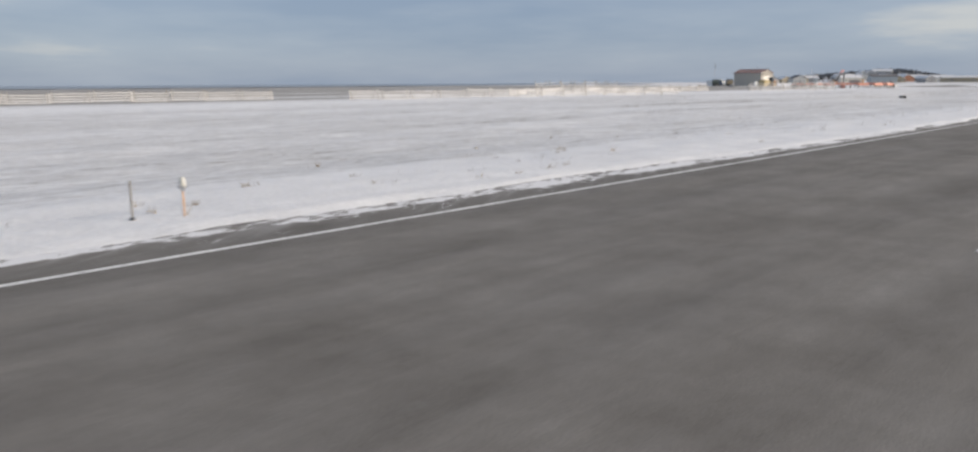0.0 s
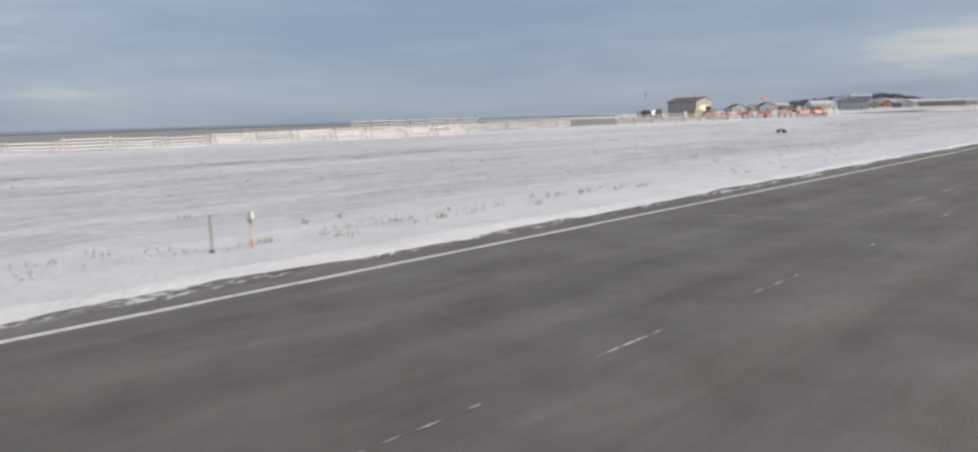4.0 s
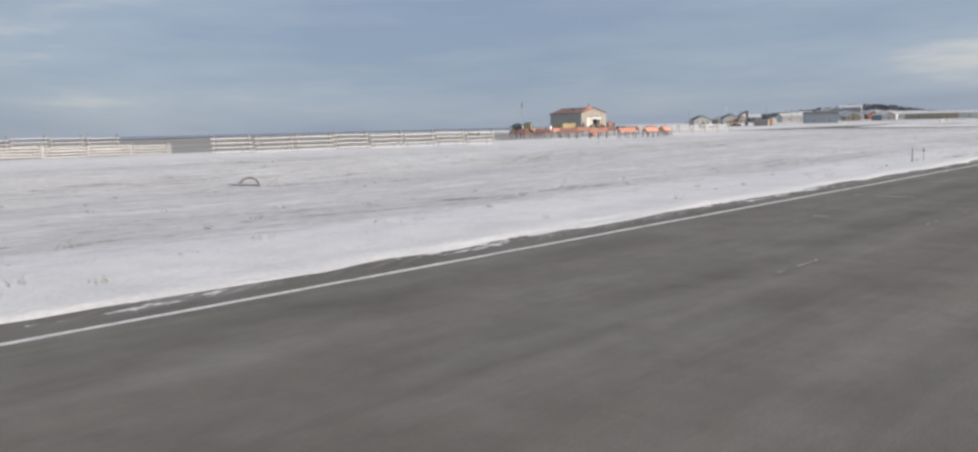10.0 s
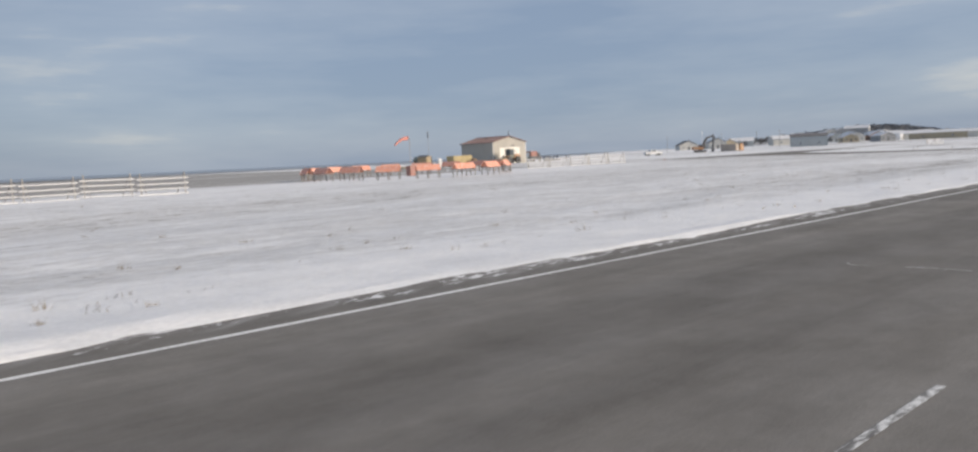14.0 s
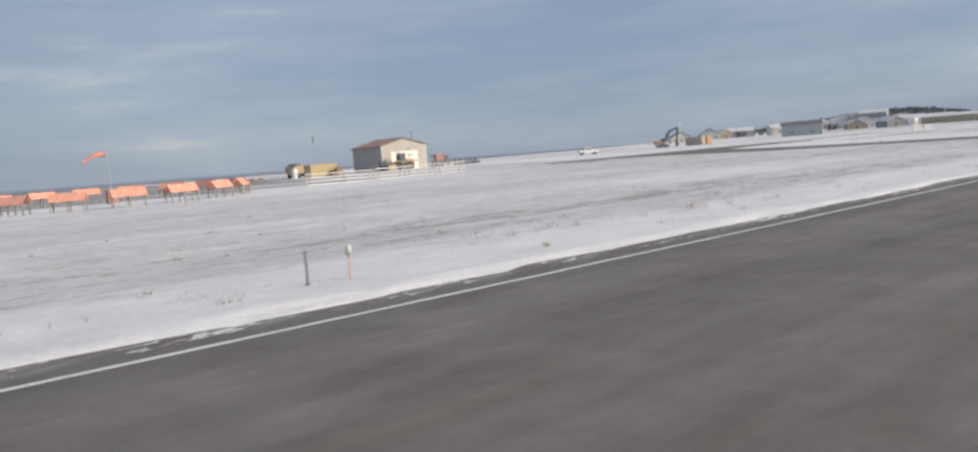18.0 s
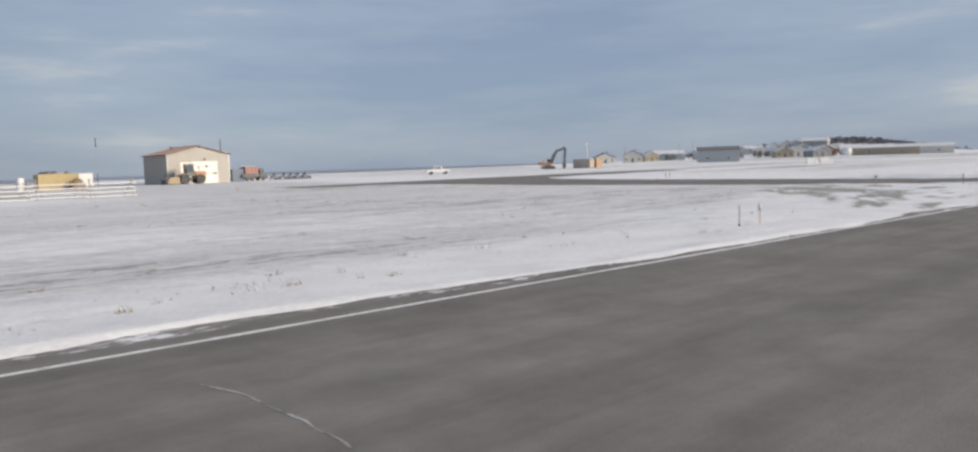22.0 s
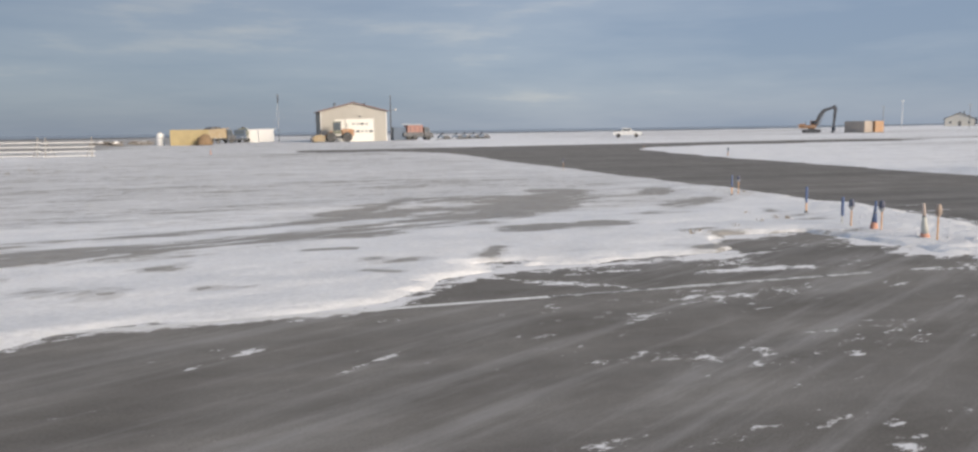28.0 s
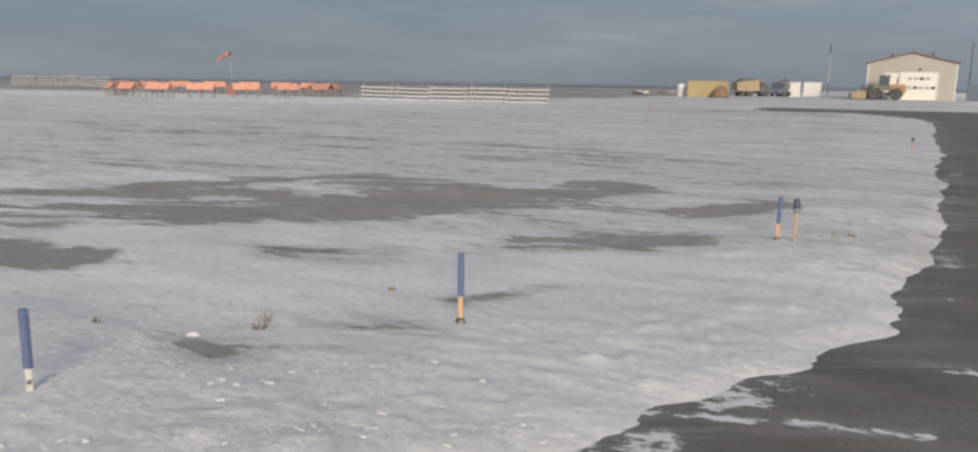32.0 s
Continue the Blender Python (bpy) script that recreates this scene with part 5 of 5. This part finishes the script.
kinds = [shrub(at_ground(634, 284, 30), 1, "dark leafless willow thicket beside village houses"), shrub(at_ground(641, 289, 80), 2, "dark leafless willow thicket beside village houses"), shrub(at_ground(646, 200, 10), 3, "dark leafless willow thicket beside village houses")]
for i in range(34):
    x = rnd.uniform(630, 800)
    y = rnd.uniform(205, 285) if i % 3 else rnd.uniform(165, 215)
    copy_thing(kinds[i % 3], at_ground(x, y, rnd.uniform(0, 360)))


# ---- loose cover: grass tufts, snow clods ----
def tufts():
    rn = random.Random(3)
    spots = [(67.7, 13.5), (75, 13.0), (70, 13.9), (72.5, 13.3), (125.5, 13.1), (199.9, 14.7), (213.9, 14.8), (340.8, 14.6), (129, 13.5), (131, 13.3), (344.6, 17.2), (343.5, 16.2), (344.9, 18.9), (342.3, 15.4)]
    for cx, cy, sx, sy, count in ((375.5, 33.4, 0.6, 0.5, 9), (194.5, 12.7, 1.6, 0.25, 22), (265.2, 15.2, 1.6, 0.5, 14), (257.5, 15.6, 0.8, 0.5, 6), (341.1, 14.8, 0.2, 0.1, 4), (349.1, 25.6, 0.15, 0.1, 4), (344.8, 17.0, 0.1, 0.1, 3)):
        for i in range(count):
            spots.append((rn.gauss(cx, sx), rn.gauss(cy, sy)))
    for i in range(26):
        spots.append((rn.uniform(66, 82), rn.gauss(13.4, 0.4)))
    for i in range(300):
        spots.append((rn.uniform(-20, 318), 12.6 + abs(rn.gauss(0, 1)) ** 1.5 * 4.5))
    for i in range(260):
        spots.append((rn.uniform(60, 322), rn.uniform(18, 70)))
    vs, fs = [], []
    for i, (x, y) in enumerate(spots):
        z = ground_z(x, y)
        s = rn.uniform(0.25, 0.55) if 320 < x < 350 else rn.uniform(0.4, 0.9) if i > 102 else rn.uniform(0.7, 1.3)
        for k in range(rn.randint(5, 13)):
            a, ln, w = rn.uniform(0, 6.28), rn.uniform(0.08, 0.24) * s, rn.uniform(0.006, 0.014)
            bx, by = x + rn.gauss(0, 0.12 * s), y + rn.gauss(0, 0.07 * s)
            k0 = len(vs)
            vs += [(bx - w, by, z - 0.03), (bx + w, by, z - 0.03), (bx + math.cos(a) * ln * 0.7, by + math.sin(a) * ln * 0.5, z + ln)]
            fs.append((k0, k0 + 1, k0 + 2))
    me = bpy.data.meshes.new("grass_tufts")
    me.from_pydata(vs, [], fs)
    me.materials.append(DRY_GRASS)
    return tagged(new("grass_tufts", me), "sparse dry grass tufts poking through the snow", "grass", kind="stuff")


def brush():
    """Thin leafless twigs in small clumps where the snow strip meets the field."""
    rn = random.Random(6)
    clumps = [(128.6, 13.5, 22, 0.5), (126.6, 13.6, 14, 0.35), (130.4, 13.2, 8, 0.25), (141.1, 12.9, 10, 0.3), (143.2, 12.7, 10, 0.35), (263.3, 14.4, 16, 0.35), (266.3, 14.5, 12, 0.35), (25.7, 14.2, 12, 0.3), (37.3, 13.7, 16, 0.35), (260.0, 14.8, 6, 0.3)]
    for i in range(230):
        clumps.append((rn.uniform(-20, 318), 13.6 + rn.gauss(0, 0.5) + abs(rn.gauss(0, 0.7)), rn.randint(2, 6), rn.uniform(0.05, 0.16)))
    vs, fs = [], []
    for cx, cy, count, tall in clumps:
        for k in range(count):
            x, y = rn.gauss(cx, 0.22 + 0.3 * tall), rn.gauss(cy, 0.12)
            foot = Vector((x, y, ground_z(x, y) - 0.03))
            tip = foot + Vector((rn.gauss(0, 0.3), rn.gauss(0, 0.3), 1.0)) * tall * rn.uniform(0.5, 1.3)
            for a, b, w in ((foot, tip, 0.009), (foot.lerp(tip, 0.45), tip + Vector((rn.gauss(0, 0.25), rn.gauss(0, 0.25), -0.1)) * tall, 0.006), (foot.lerp(tip, 0.6), tip + Vector((rn.gauss(0, 0.3), rn.gauss(0, 0.3), 0.05)) * tall, 0.006)):
                k0, side = len(vs), Vector((w, w * 0.5, 0))
                vs += [tuple(a - side), tuple(a + side), tuple(b)]
                fs.append((k0, k0 + 1, k0 + 2))
    me = bpy.data.meshes.new("leafless_brush")
    me.from_pydata(vs, [], fs)
    me.materials.append(TWIG_BROWN)
    return tagged(new("leafless_brush", me), "thin dark leafless brush poking through the snow", "brush", kind="stuff")


def clods():
    rn = random.Random(4)
    tmp = bmesh.new()
    bmesh.ops.create_icosphere(tmp, subdivisions=1, radius=1)
    base, tri = [v.co.copy() for v in tmp.verts], [tuple(v.index for v in f.verts) for f in tmp.faces]
    tmp.free()
    vs, fs = [], []
    for i in range(1500):
        y = 10.2 + 22 * rn.random() ** 1.4
        left = float(np.interp(y, [p[0] for p in EDGE_Y], [p[1] for p in EDGE_Y]))
        x = left - 0.1 - abs(rn.gauss(0, 1.9))
        s = rn.uniform(0.008, 0.026) * (2.2 if rn.random() < 0.10 else 1)
        z = ground_z(x, y)
        if z < 0.01:
            continue
        k0 = len(vs)
        for b in base:
            q = s * rn.uniform(0.6, 1.25)
            vs.append((x + b.x * q * 1.3, y + b.y * q, z + b.z * q * 0.5))
        fs += [tuple(k0 + q for q in t) for t in tri]
    me = bpy.data.meshes.new("snow_clods")
    me.from_pydata(vs, [], fs)
    me.materials.append(SNOW_GROUND)
    me.attributes.new("cover", "FLOAT", "POINT").data.foreach_set("value", np.full(len(vs), 0.95, np.float32))
    return tagged(new("snow_clods", me), "broken snow lumps thrown up along the taxiway bank", "snow lumps", kind="stuff")


def far_woods():
    rn = random.Random(8)
    vs, fs = [], []
    for i in range(5200):
        x, y = rn.gauss(860, 55), rn.gauss(272, 42)
        if x < 790 or y < 205:
            continue
        z = ground_z(x, y)
        for k in range(2):
            s, k0 = rn.uniform(0.7, 1.8), len(vs)
            cx, cy, cz = x + rn.gauss(0, 1.5), y + rn.gauss(0, 1.5), z + rn.uniform(0.2, 1.6)
            for q in range(3):
                vs.append((cx + rn.gauss(0, s * 0.6), cy + rn.gauss(0, s), cz + rn.gauss(0, s * 0.6)))
            fs.append((k0, k0 + 1, k0 + 2))
    me = bpy.data.meshes.new("far_woods")
    me.from_pydata(vs, [], fs)
    me.materials.append(FAR_SCRUB)
    return tagged(new("far_woods", me), "dark scrub woods covering a low distant hill", "woods", kind="stuff")


far_woods()
tufts()
brush()
clods()
